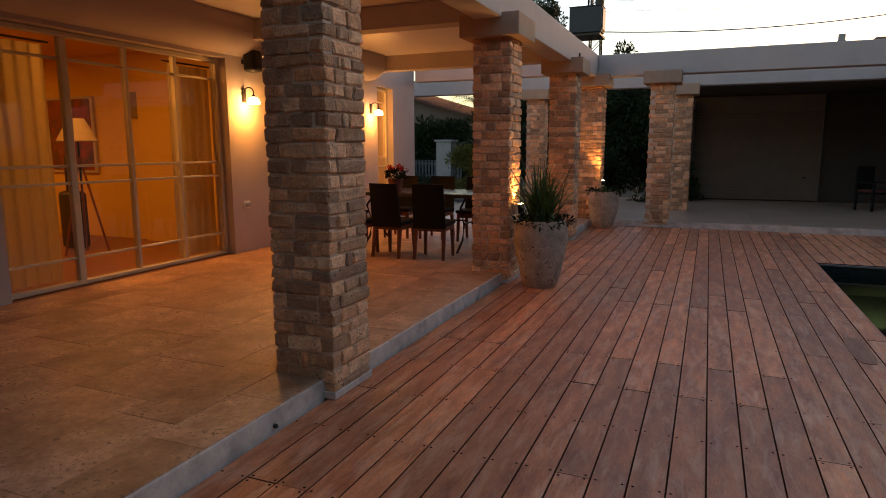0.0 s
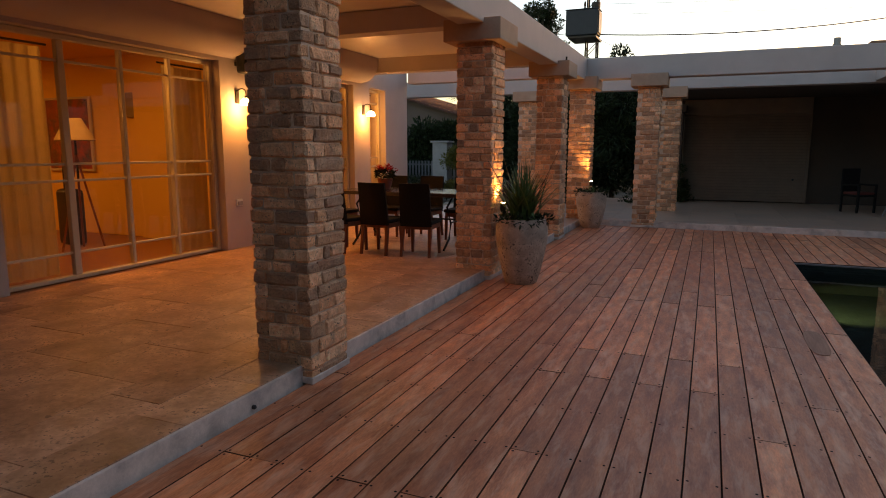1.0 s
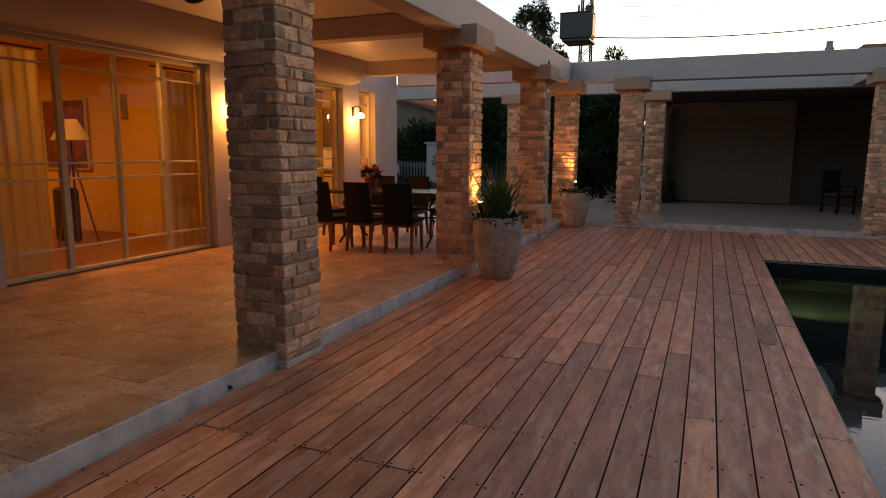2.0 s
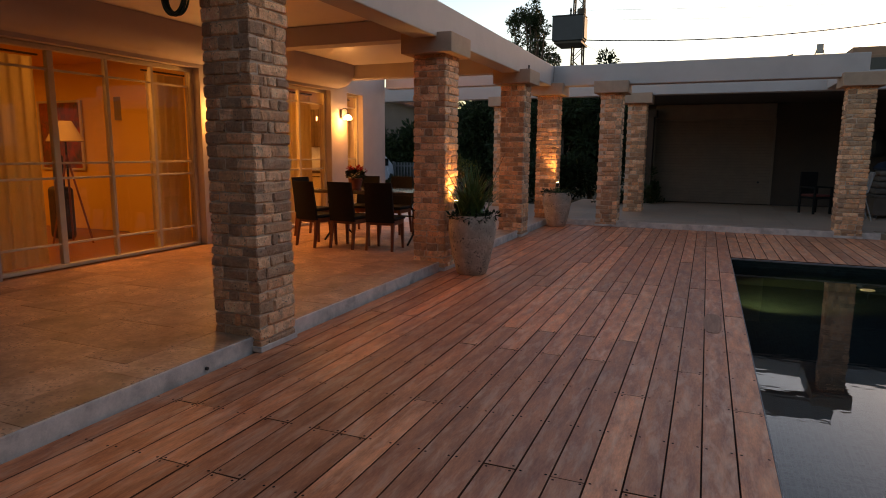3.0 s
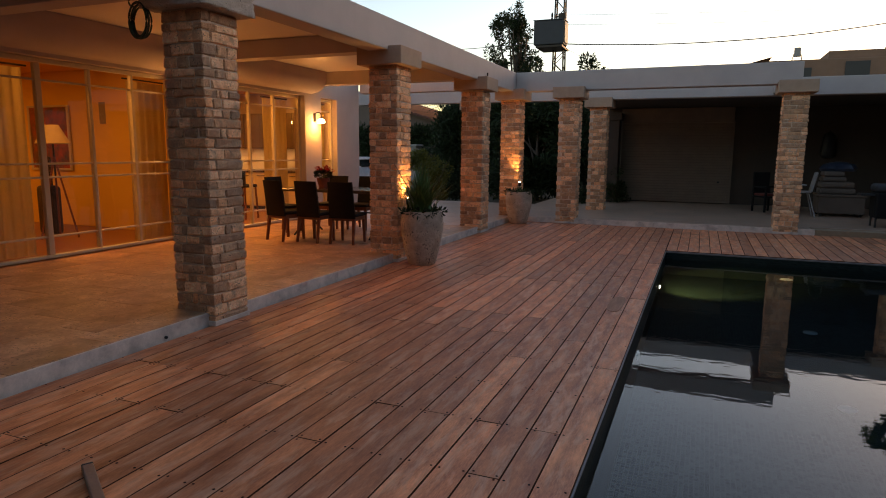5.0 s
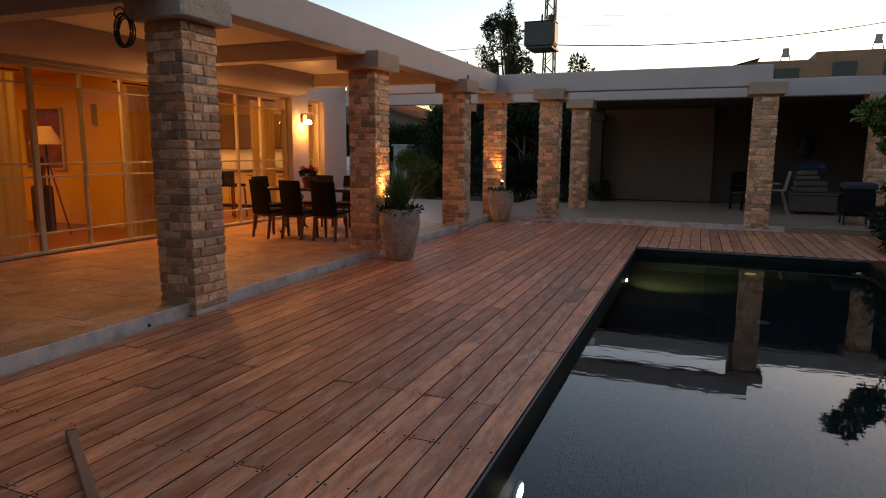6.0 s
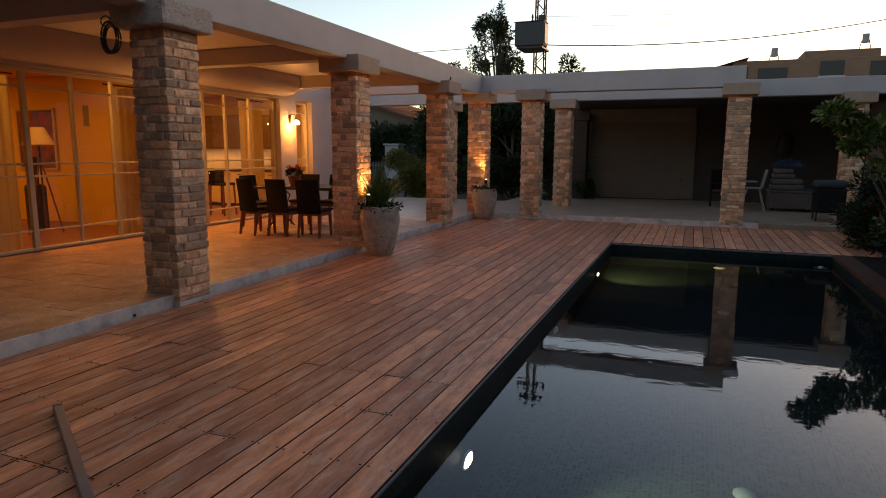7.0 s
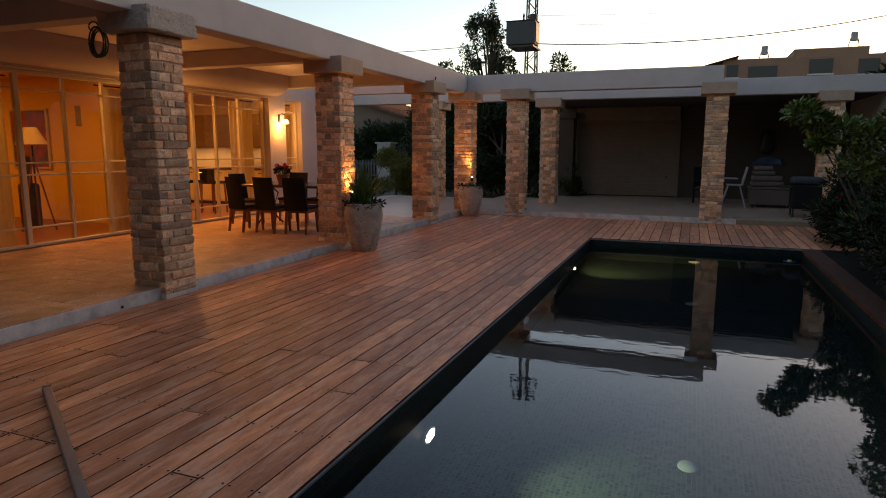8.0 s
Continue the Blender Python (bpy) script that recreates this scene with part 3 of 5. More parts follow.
part("body", box(-0.1, 0.1, -0.12, 0.12, 0.0, 0.30, 0.02), BLACK, kb)


def bar_stool(m):
    s = thing("bar_stool", m, "dark bar stool with a low back at the kitchen island", "stool", "bar stools")
    part("seat", box(-0.2, 0.2, -0.2, 0.2, 0.66, 0.72, 0.02), CHAIRDARK, s)
    part("backrest", box(0.16, 0.2, -0.2, 0.2, 0.72, 1.02, 0.012), CHAIRDARK, s)
    for sx in (-0.17, 0.17):
        for sy in (-0.17, 0.17):
            part("leg", tube([(sx, sy, 0.66), (sx * 1.15, sy * 1.15, 0.0)], 0.02), CHAIRWOOD, s)
    part("footrest", tube([(0.18, -0.18, 0.25), (0.18, 0.18, 0.25)], 0.012), IRON, s)
    return s


st = bar_stool(pose(-7.05, 9.5, TZ, 0, 0, -90))
copy_thing(st, pose(-7.85, 9.6, TZ, 0, 0, -90))

# ---- wall fittings on the house front ----
OPAL = glow("lit_opal_glass", (1.0, 0.60, 0.25), 13.0)


def sconce(y, z):
    s = thing("wall_lamp", pose(WALL_X, y, z), "lit wall lamp with a curved arm and opal glass shade", "wall lamp", "wall lamps on the terrace")
    part("back_plate", box(0.001, 0.025, -0.035, 0.035, -0.09, 0.09, 0.006, 1), IRON, s, "dark metal back plate")
    arm = [(0.02, 0, 0.03)] + [(0.02 + 0.075 - 0.075 * math.cos(a), 0, 0.05 + 0.055 * math.sin(a)) for a in (math.pi * k / 8 for k in range(9))] + [(0.17, 0, 0.0)]
    part("arm", tube(arm, 0.008), IRON, s)
    part("cup", lathe([(0.012, 0.0), (0.028, -0.02), (0.03, -0.04)], 16), IRON, s).location = (0.17, 0, 0.01)
    sh = part("shade", lathe([(0.03, -0.035), (0.065, -0.06), (0.08, -0.10), (0.078, -0.125), (0.06, -0.128)], 24), OPAL, s, "glowing opal glass shade", True)
    sh.location = (0.17, 0, 0.01)
    lt = new("wall_lamp_light", bpy.data.lights.new("wall_lamp_light", "POINT"))
    lt.data.energy, lt.data.color, lt.data.shadow_soft_size = 5.0, LAMPLIGHT, 0.05
    lt.location = (WALL_X + 0.17, y, z - 0.18)
    return s


sconce(6.88, 2.22)
sconce(10.36, 2.24)

sp = thing("outdoor_speaker", pose(WALL_X, 6.90, 2.66), "black outdoor loudspeaker on a wall bracket", "speaker")
part("bracket", box(0.0, 0.09, -0.03, 0.03, -0.03, 0.03, 0.006), BLACK, sp)
part("cabinet", box(0.07, 0.27, -0.10, 0.10, -0.14, 0.14, 0.05, 3), BLACK, sp, "", True)
sn = thing("beam_sensor", pose(-2.089, 10.55, 2.96), "small dark sensor head fixed to the terrace beam", "sensor")
part("plate", box(0.0, 0.015, -0.02, 0.02, -0.02, 0.02, 0.003, 1), IRON, sn)
part("head", tube([(0.015, 0.0, 0.0), (0.05, -0.01, 0.02), (0.055, -0.02, 0.075)], [0.010, 0.014, 0.018], 10), IRON, sn, "", True)
so_ = thing("wall_socket", pose(WALL_X, 6.83, 0.76), "white weatherproof wall socket on the plaster", "socket")
part("plate", box(0.0, 0.02, -0.06, 0.06, -0.05, 0.05, 0.006), WHITEP, so_)
part("cover", box(0.02, 0.035, -0.045, 0.045, -0.035, 0.02, 0.004), surface("grey_plastic", (0.25, 0.23, 0.21), (0.32, 0.3, 0.27), 8, 0.5, 0.0, 40), so_)

# ---- dining set ----
def tapered_leg(top, foot, a, b):
    """A square leg from its top to its foot, with half widths a and b."""
    bm = bmesh.new()
    rings = [[bm.verts.new((p[0] + dx * h, p[1] + dy * h, p[2])) for dx, dy in ((-1, -1), (1, -1), (1, 1), (-1, 1))] for p, h in ((foot, b), (top, a))]
    for i in range(4):
        bm.faces.new((rings[0][i], rings[0][(i + 1) % 4], rings[1][(i + 1) % 4], rings[1][i]))
    bm.faces.new(rings[0][::-1])
    bm.faces.new(rings[1])
    bmesh.ops.bevel(bm, geom=[e for e in bm.edges if abs(e.verts[0].co.z - e.verts[1].co.z) > 0.1], offset=0.004, segments=1, affect="EDGES")
    return bm


def dining_chair(m):
    """Faces +y; the woven back is towards -y."""
    c = thing("dining_chair", m, "dark woven dining chair with reddish wooden legs at the terrace table", "chair", "chairs round the table")
    bm = bmesh.new()
    n, rows = 8, 7
    front, back = [], []
    for j in range(rows + 1):
        z = 0.40 + 0.56 * j / rows
        lean = -0.20 - 0.07 * (j / rows) ** 1.3
        w = 0.215 - 0.012 * (j / rows)
        for lst, off in ((front, 0.03), (back, 0.0)):
            lst.append([bm.verts.new((-w + 2 * w * i / n, lean + off - 0.025 * (1 - (2 * i / n - 1) ** 2), z)) for i in range(n + 1)])
    for j in range(rows):
        for i in range(n):
            bm.faces.new((front[j][i], front[j + 1][i], front[j + 1][i + 1], front[j][i + 1]))
            bm.faces.new((back[j][i], back[j][i + 1], back[j + 1][i + 1], back[j + 1][i]))
    for j in range(rows):
        bm.faces.new((front[j][0], back[j][0], back[j + 1][0], front[j + 1][0]))
        bm.faces.new((front[j][n], front[j + 1][n], back[j + 1][n], back[j][n]))
    for i in range(n):
        bm.faces.new((front[0][i], front[0][i + 1], back[0][i + 1], back[0][i]))
        bm.faces.new((front[rows][i], back[rows][i], back[rows][i + 1], front[rows][i + 1]))
    bmesh.ops.recalc_face_normals(bm, faces=bm.faces[:])
    part("backrest", bm, CHAIRDARK, c, "dark woven back panel", True)
    part("seat", box(-0.225, 0.225, -0.205, 0.235, 0.425, 0.475, 0.018), CHAIRDARK, c)
    part("seat_frame", box(-0.205, 0.205, -0.185, 0.215, 0.36, 0.424, 0.008, 1), CHAIRWOOD, c, "reddish wooden rail")
    for sx in (-0.185, 0.185):
        part("leg", tapered_leg((sx, 0.19, 0.37), (sx * 1.04, 0.205, 0.0), 0.024, 0.017), CHAIRWOOD, c, "reddish wooden leg")
        part("leg", tapered_leg((sx, -0.165, 0.40), (sx * 1.05, -0.225, 0.0), 0.024, 0.017), CHAIRWOOD, c, "reddish wooden leg")
    return c


ch = dining_chair(pose(-4.33, 7.22, TZ, 0, 0, -14))
copy_thing(ch, pose(-3.78, 7.26, TZ, 0, 0, -4))
copy_thing(ch, pose(-3.22, 7.30, TZ, 0, 0, 5))
copy_thing(ch, pose(-4.51, 8.92, TZ, 0, 0, 184))
copy_thing(ch, pose(-3.91, 8.98, TZ, 0, 0, 178))
copy_thing(ch, pose(-3.27, 8.95, TZ, 0, 0, 181))
copy_thing(ch, pose(-2.57, 8.10, TZ, 0, 0, 92))
copy_thing(ch, pose(-4.99, 8.10, TZ, 0, 0, -94))
tb = thing("dining_table", pose(-3.77, 8.1, TZ), "long dark dining table with curved iron legs on the terrace", "table")
part("tabletop", box(-1.0, 1.0, -0.5, 0.5, 0.75, 0.80, 0.01), TABLETOP, tb, "dark polished top")
for sx in (-0.72, 0.72):
    for sy in (-1, 1):
        pts = [(sx, sy * 0.06, 0.75), (sx, sy * 0.30, 0.60), (sx, sy * 0.16, 0.36), (sx, sy * 0.22, 0.15), (sx, sy * 0.42, 0.012)]
        part("leg", tube(pts, 0.016), IRON, tb, "curved wrought iron leg")
part("stretcher", tube([(-0.72, 0.0, 0.40), (0.72, 0.0, 0.40)], 0.012), IRON, tb)
for sx in (-0.72, 0.72):
    part("foot_bar", tube([(sx, -0.17, 0.37), (sx, 0.17, 0.37)], 0.012), IRON, tb)


def leaf_mesh(name, n, place, size, mat, seed, flat=0.6, broad=0.34):
    """Many small pointed leaves; place(r) gives a spot and a main direction."""
    r = random.Random(seed)
    vs, fs = [], []
    for _ in range(n):
        p, d = place(r)
        d = (d + Vector((r.uniform(-1, 1), r.uniform(-1, 1), r.uniform(-1, 1))) * flat).normalized()
        s = d.cross(Vector((r.uniform(-1, 1), r.uniform(-1, 1), r.uniform(-1, 1))))
        if s.length < 0.01:
            continue
        s.normalize()
        l = size * r.uniform(0.6, 1.35)
        w = l * r.uniform(broad * 0.75, broad * 1.25)
        up = s.cross(d) * (l * 0.12)
        k = len(vs)
        vs += [p, p + d * l * 0.5 + s * w * 0.5 - up, p + d * l, p + d * l * 0.5 - s * w * 0.5 - up]
        fs.append((k, k + 1, k + 2, k + 3))
    me = bpy.data.meshes.new(name)
    me.from_pydata([tuple(v) for v in vs], [], fs)
    me.materials.append(mat)
    return me


def leaves(name, parent, n, place, size, mat, seed, label="", flat=0.6, broad=0.34):
    ob = new(name, leaf_mesh(name, n, place, size, mat, seed, flat, broad))
    if parent is not None:
        ob.parent = parent
    if label:
        ob["label"] = label
    return ob


def lobes(centres):
    """Clumps: spots on and in a set of ellipsoids, denser towards the skin."""
    def place(r):
        c, rad = r.choice(centres)
        v = Vector((r.gauss(0, 1), r.gauss(0, 1), r.gauss(0, 1))).normalized()
        k = r.random() ** 0.45
        return Vector(c) + Vector((v.x * rad[0], v.y * rad[1], v.z * rad[2])) * k, v + Vector((0, 0, 0.3))
    return place


# flowers on the table
RED = surface("red_petals", (0.40, 0.008, 0.012), (0.60, 0.02, 0.03), 20, 0.8, 0.0, 60, island=True, vary=0.3, spec=0.1)
POTRED = surface("red_flower_pot", (0.16, 0.035, 0.022), (0.24, 0.06, 0.035), 8, 0.5, 0.1, 50)
fp = thing("flower_pot", pose(-4.20, 8.15, TZ + 0.80), "red pot of bright red flowers on the dining table", "flower pot")
part("pot", lathe([(0.075, 0.0), (0.10, 0.08), (0.115, 0.15), (0.118, 0.165), (0.10, 0.165)], 22), POTRED, fp, "dark red pot", True)
leaves("foliage", fp, 260, lobes([((0, 0, 0.21), (0.14, 0.14, 0.07))]), 0.07, LEAF_DARK, 3)
leaves("flowers", fp, 260, lobes([((x, y, 0.30 + z), (0.035, 0.035, 0.025)) for x, y, z in ((-0.1, 0.03, 0), (-0.03, -0.08, 0.02), (0.06, 0.05, 0.03), (0.1, -0.04, 0.0), (0.0, 0.1, 0.02), (0.02, 0.0, 0.04), (-0.08, -0.05, 0.03), (0.13, 0.06, -0.02))]), 0.032, RED, 4, "bright red blooms")


# ---- planters ----
def strap_plant(parent, n, height, spread, seed, z0, mat):
    r = random.Random(seed)
    vs, fs = [], []
    for k in range(n):
        a = r.uniform(0, 2 * math.pi)
        out = spread * r.random() ** 0.7
        h = height * r.uniform(0.55, 1.0) * (1 - 0.25 * out / spread)
        w = r.uniform(0.008, 0.015)
        bx, by = 0.09 * r.gauss(0, 0.6), 0.09 * r.gauss(0, 0.6)
        steps = 5
        side = Vector((-math.sin(a), math.cos(a), 0))
        n0 = len(vs)
        for i in range(steps + 1):
            t = i / steps
            p = Vector((bx + math.cos(a) * out * t ** 1.6, by + math.sin(a) * out * t ** 1.6, z0 + h * (t - 0.22 * (out / spread) * t * t)))
            ww = w * (1 - t ** 2.2) + 0.001
            vs += [tuple(p - side * ww), tuple(p + side * ww)]
        for i in range(steps):
            fs.append((n0 + 2 * i, n0 + 2 * i + 1, n0 + 2 * i + 3, n0 + 2 * i + 2))
    me = bpy.data.meshes.new("strap_leaves")
    me.from_pydata(vs, [], fs)
    me.materials.append(mat)
    ob = new("strap_leaves", me)
    ob.parent = parent
    return ob


def planter(x, y, r_, h, seed, label):
    p = thing("planter", pose(x, y, 0.0), label, "planter", "tall planters on the deck")
    prof = [(0.58, 0.0), (0.63, 0.02), (0.76, 0.2), (0.90, 0.45), (0.985, 0.66), (1.0, 0.78), (0.96, 0.91), (0.90, 0.97), (0.88, 1.0), (0.83, 0.99), (0.82, 0.93)]
    part("pot", lathe([(a * r_, b * h) for a, b in prof], 40, 0.012), TERRACOTTA, p, "rough pitted stone pot", True)
    part("soil", lathe([(0.80 * r_, h * 0.90), (0.80 * r_, h * 0.935), (0.3 * r_, h * 0.96)], 24), SOIL, p)
    leaves("ground_cover", p, 420, lobes([((math.cos(a) * r_ * 0.8, math.sin(a) * r_ * 0.8, h * 0.99), (0.09, 0.09, 0.05)) for a in (k * 0.63 for k in range(10))]), 0.06, LEAF_DARK, seed)["kind"] = "stuff"
    return p


p1 = planter(-1.66, 6.66, 0.295, 0.74, 21, "tall pitted stone planter with spiky green leaves on the deck")
strap_plant(p1, 210, 0.85, 0.50, 5, 0.66, GRASSY)
tw = new("twigs", mesh_of("twigs", merge(*[tube([(0, 0, 0.7), (dx * 0.4, dy * 0.4, 0.98), (dx, dy, zt)], [0.006, 0.005, 0.002], 5) for dx, dy, zt in ((-0.38, -0.1, 1.38), (-0.42, 0.1, 1.12), (-0.3, 0.2, 1.45), (0.38, 0.1, 1.5), (0.3, -0.12, 1.2), (-0.46, -0.05, 1.0))]), BARK))
tw.parent = p1
p2 = planter(-1.82, 12.20, 0.29, 0.70, 22, "tall smooth stone planter with low plants by the column")
strap_plant(p2, 22, 0.22, 0.2, 6, 0.64, GRASSY)


def uplight(x, y, z, target, power, label, size=0.9):
    u = thing("spotlight", pose(x, y, z), label, "spotlight", "garden spotlights")
    part("housing", lathe([(0.028, 0.0), (0.034, 0.01), (0.036, 0.09), (0.03, 0.09)], 16), BLACK, u)
    part("lens", lathe([(0.026, 0.091), (0.02, 0.096)], 16), glow("lit_spot_lens", (1.0, 0.62, 0.22), 26.0), u, "glowing lens")
    part("stake", tube([(0, 0, -0.12), (0, 0, 0.0)], 0.008), BLACK, u)
    lt = new("spotlight_beam", bpy.data.lights.new("spotlight_beam", "SPOT"))
    lt.data.energy, lt.data.color, lt.data.spot_size, lt.data.spot_blend, lt.data.shadow_soft_size = power, (1.0, 0.62, 0.24), size, 0.6, 0.02
    lt.matrix_world = look((x, y, z + 0.11), target)
    return u


uplight(-1.93, 6.80, 0.80, (-2.06, 6.84, 1.3), 6.5, "small black spotlight in the planter shining up the brick column", 1.6)
uplight(-1.88, 12.47, 0.80, (-2.05, 12.63, 1.75), 8, "small black spotlight in the planter shining up the lit column", 1.1)

# coil of hose on the first column
HOSE = surface("green_hose", (0.012, 0.04, 0.03), (0.02, 0.06, 0.045), 10, 0.35, 0.1, 60)
hs = thing("garden_hose", pose(-2.585, 2.93, 2.60), "coiled dark green hose hanging beside the capital", "hose")
rr_ = random.Random(5)
coils = []
for k in range(6):
    ra, rb = 0.085 + 0.018 * rr_.random(), 0.125 + 0.02 * rr_.random()
    ox, oy, oz = (rr_.random() - 0.5) * 0.02, (k - 2.5) * 0.010, (rr_.random() - 0.5) * 0.02
    coils.append(tube([(ox + ra * math.cos(a), oy, oz + rb * math.sin(a)) for a in (2 * math.pi * i / 28 for i in range(28))], 0.0075, 6, True))
coils.append(tube([(0.01 + 0.06 * math.cos(a) - 0.06, 0, 0.16 + 0.045 * math.sin(a)) for a in (2 * math.pi * i / 20 for i in range(20))], 0.007, 6, True))
for cbm in coils:
    part("loop", cbm, HOSE, hs, "", True)
part("hook", tube([(0.02, 0, 0.11), (0.02, 0, 0.27)], 0.004), IRON, hs)

# long pole lying on the deck
pl = thing("cleaning_pole", pose(-0.78, 0.78, 0.022, 0, 0, -31.8), "long grey-brown aluminium pole lying across the deck", "pole")
part("bar", box(0.0, 2.1, -0.025, 0.025, -0.02, 0.02, 0.006, 2), surface("bronze_aluminium", (0.16, 0.12, 0.10), (0.22, 0.17, 0.14), 8, 0.45, 0.05, 60, metal=0.4), pl)
part("end_cap", box(-0.012, -0.0005, -0.026, 0.026, -0.021, 0.021, 0.004, 1), BLACK, pl)

# small lamp in the step, skimmer lid in the deck
sl = thing("step_lamp", pose(STEP_X + 0.001, 2.53, 0.028, 0, 90, 0), "small black lamp head at the foot of the step", "lamp")
part("head", lathe([(0.013, 0.0), (0.013, 0.014), (0.008, 0.02)], 14), BLACK, sl)
LID = surface("worn_grey_wood", (0.26, 0.10, 0.055), (0.46, 0.21, 0.125), 7, 0.8, 0.4, 40, stretch=(4, 0.4, 1))
lid = thing("skimmer_lid", pose(1.13, 5.33, 0.002), "rounded worn wooden skimmer lid flush in the deck", "lid")
lb = bmesh.new()
ring = [lb.verts.new((0.075 * math.copysign(abs(math.cos(a)) ** 0.6, math.cos(a)), 0.34 * math.copysign(abs(math.sin(a)) ** 0.7, math.sin(a)), 0.0)) for a in (2 * math.pi * k / 32 for k in range(32))]
face = lb.faces.new(ring)
ex = bmesh.ops.extrude_face_region(lb, geom=[face])
bmesh.ops.translate(lb, verts=[v for v in ex["geom"] if isinstance(v, bmesh.types.BMVert)], vec=(0, 0, 0.002))
bmesh.ops.recalc_face_normals(lb, faces=lb.faces[:])
part("plate", lb, LID, lid)

# ---- pool fittings ----
def pool_lamp(y, z, power, lit=True):
    p = thing("pool_lamp", pose(POOL[0] + 0.003, y, z, 0, 90, 0), "round lit lamp in the pool wall" if lit else "round unlit lamp in the pool wall", "pool lamp", "pool lamps")
    part("rim", lathe([(0.10, 0.0), (0.10, 0.012), (0.085, 0.016)], 26), WHITEP, p)
    part("lens", lathe([(0.078, 0.017), (0.05, 0.026)], 26), glow("pool_lamp_lens", (1.0, 0.86, 0.62), 9.0) if lit else WHITEP, p, "glowing lens" if lit else "")
    if lit:
        lt = new("pool_light", bpy.data.lights.new("pool_light", "SPOT"))
        lt.data.energy, lt.data.color, lt.data.spot_size, lt.data.spot_blend, lt.data.shadow_soft_size = power, (1.0, 0.78, 0.28) if y > 5 else (1.0, 0.92, 0.56), 1.35, 0.8, 0.05
        lt.matrix_world = look((POOL[0] + 0.06, y, z), (POOL[0] + (0.7 if y > 5 else 2.0), y + (0.9 if y > 5 else 0.3), z - (0.65 if y > 5 else 0.32)))
    return p


pool_lamp(4.69, -0.70, 0, False)
pool_lamp(1.92, -0.76, 85)
pool_lamp(7.70, -0.70, 42)
INLET = surface("pale_cyan_plastic", (0.07, 0.13, 0.14), (0.10, 0.17, 0.18), 8, 0.4, 0.0, 40)
for y in (0.6, 2.66, 4.69, 6.75):
    dr = thing("pool_inlet", pose(3.11, y, DEPTH + 0.002), "round white inlet cover on the pool floor", "inlet", "inlet covers on the pool floor")
    part("cover", lathe([(0.075, 0.0), (0.075, 0.012), (0.045, 0.03)], 24), INLET, dr, "", True)
wi = thing("wall_inlet", pose(3.14, POOL[3] - 0.002, -1.12, 90, 0, 0), "round white inlet in the far pool wall", "inlet")
part("cover", lathe([(0.09, 0.0), (0.09, 0.012), (0.05, 0.025)], 24), WHITEP, wi)
flo = thing("pool_float", pose(4.5, 8.95, -0.19), "small blue and yellow chlorine float on the water", "float")
part("body", lathe([(0.05, -0.03), (0.09, -0.01), (0.09, 0.02), (0.04, 0.04)], 18), surface("blue_plastic", (0.03, 0.10, 0.25), (0.05, 0.14, 0.32), 8, 0.4, 0.0, 40), flo)
part("cap", lathe([(0.035, 0.041), (0.03, 0.07)], 14), surface("yellow_plastic", (0.5, 0.35, 0.05), (0.6, 0.42, 0.08), 8, 0.4, 0.0, 40), flo)

# ---- carport things ----
ro = thing("roller_door", pose(-0.44, 18.72, TZ), "closed pale roller shutter door with horizontal slats", "garage door", "", "structure")
for k in range(30):
    part("slat", box(0.02, 3.04, -0.012 - 0.004 * (k % 2), 0.012, 0.02 + k * 0.0775, 0.094 + k * 0.0775, 0.008, 1), SHUTTER, ro)
part("shutter_box", box(0.0, 3.06, -0.24, 0.02, 2.32, 2.735, 0.01, 1), SHUTTER, ro, "shutter housing")
for a in (-0.03, 3.04):
    part("guide", box(a, a + 0.05, -0.04, 0.03, 0.0, 2.35), SHUTTER, ro)
part("lock", lathe([(0.03, 0), (0.03, 0.03)], 12), BLACK, ro).matrix_local = pose(2.75, -0.016, 0.62, 90, 0, 0)

CUSHION = surface("beige_cushion_cloth", (0.10, 0.070, 0.052), (0.14, 0.10, 0.076), 6, 0.95, 0.3, 120, vary=0.08)
bn = thing("bench", pose(4.42, 15.75, TZ), "wide low beige upholstered bench in the carport", "bench")
part("base", box(0.0, 0.95, 0.0, 0.75, 0.07, 0.46, 0.02), CUSHION, bn)
part("seat", box(-0.02, 0.97, -0.02, 0.76, 0.462, 0.52, 0.02), CUSHION, bn)
for sx in (0.06, 0.86):
    for sy in (0.06, 0.66):
        part("leg", box(sx, sx + 0.05, sy, sy + 0.05, 0.0, 0.07), BLACK, bn)
for k, (a, b, z) in enumerate(((0.02, 0.75, 0.522), (0.04, 0.72, 0.665), (0.06, 0.55, 0.808), (0.08, 0.50, 0.93))):
    cu = thing("cushion", pose(4.42 + a, 15.8, TZ + z), "folded beige seat cushion in a stack on the bench", "cushion", "stacked cushions")
    part("pad", box(0.0, b - a, 0.0, 0.55, 0.0, 0.115 if k > 1 else 0.137, 0.04, 3), CUSHION, cu, "", True)
tp = thing("tarpaulin", pose(4.85, 16.25, TZ + 1.05), "dark blue folded tarpaulin on the cushions", "tarpaulin")
part("fold", lathe([(0.36, 0.0), (0.38, 0.06), (0.30, 0.16), (0.18, 0.20), (0.05, 0.22)], 20, 0.25), surface("blue_sheet", (0.012, 0.02, 0.035), (0.02, 0.035, 0.06), 5, 0.5, 0.3, 30), tp, "", True)
hc = thing("high_chair", pose(4.02, 15.45, TZ, 0, 0, 0), "white high chair with splayed legs beside the bench", "high chair")
part("seat", box(-0.17, 0.18, -0.18, 0.18, 0.56, 0.60, 0.015), WHITE_FAR, hc)
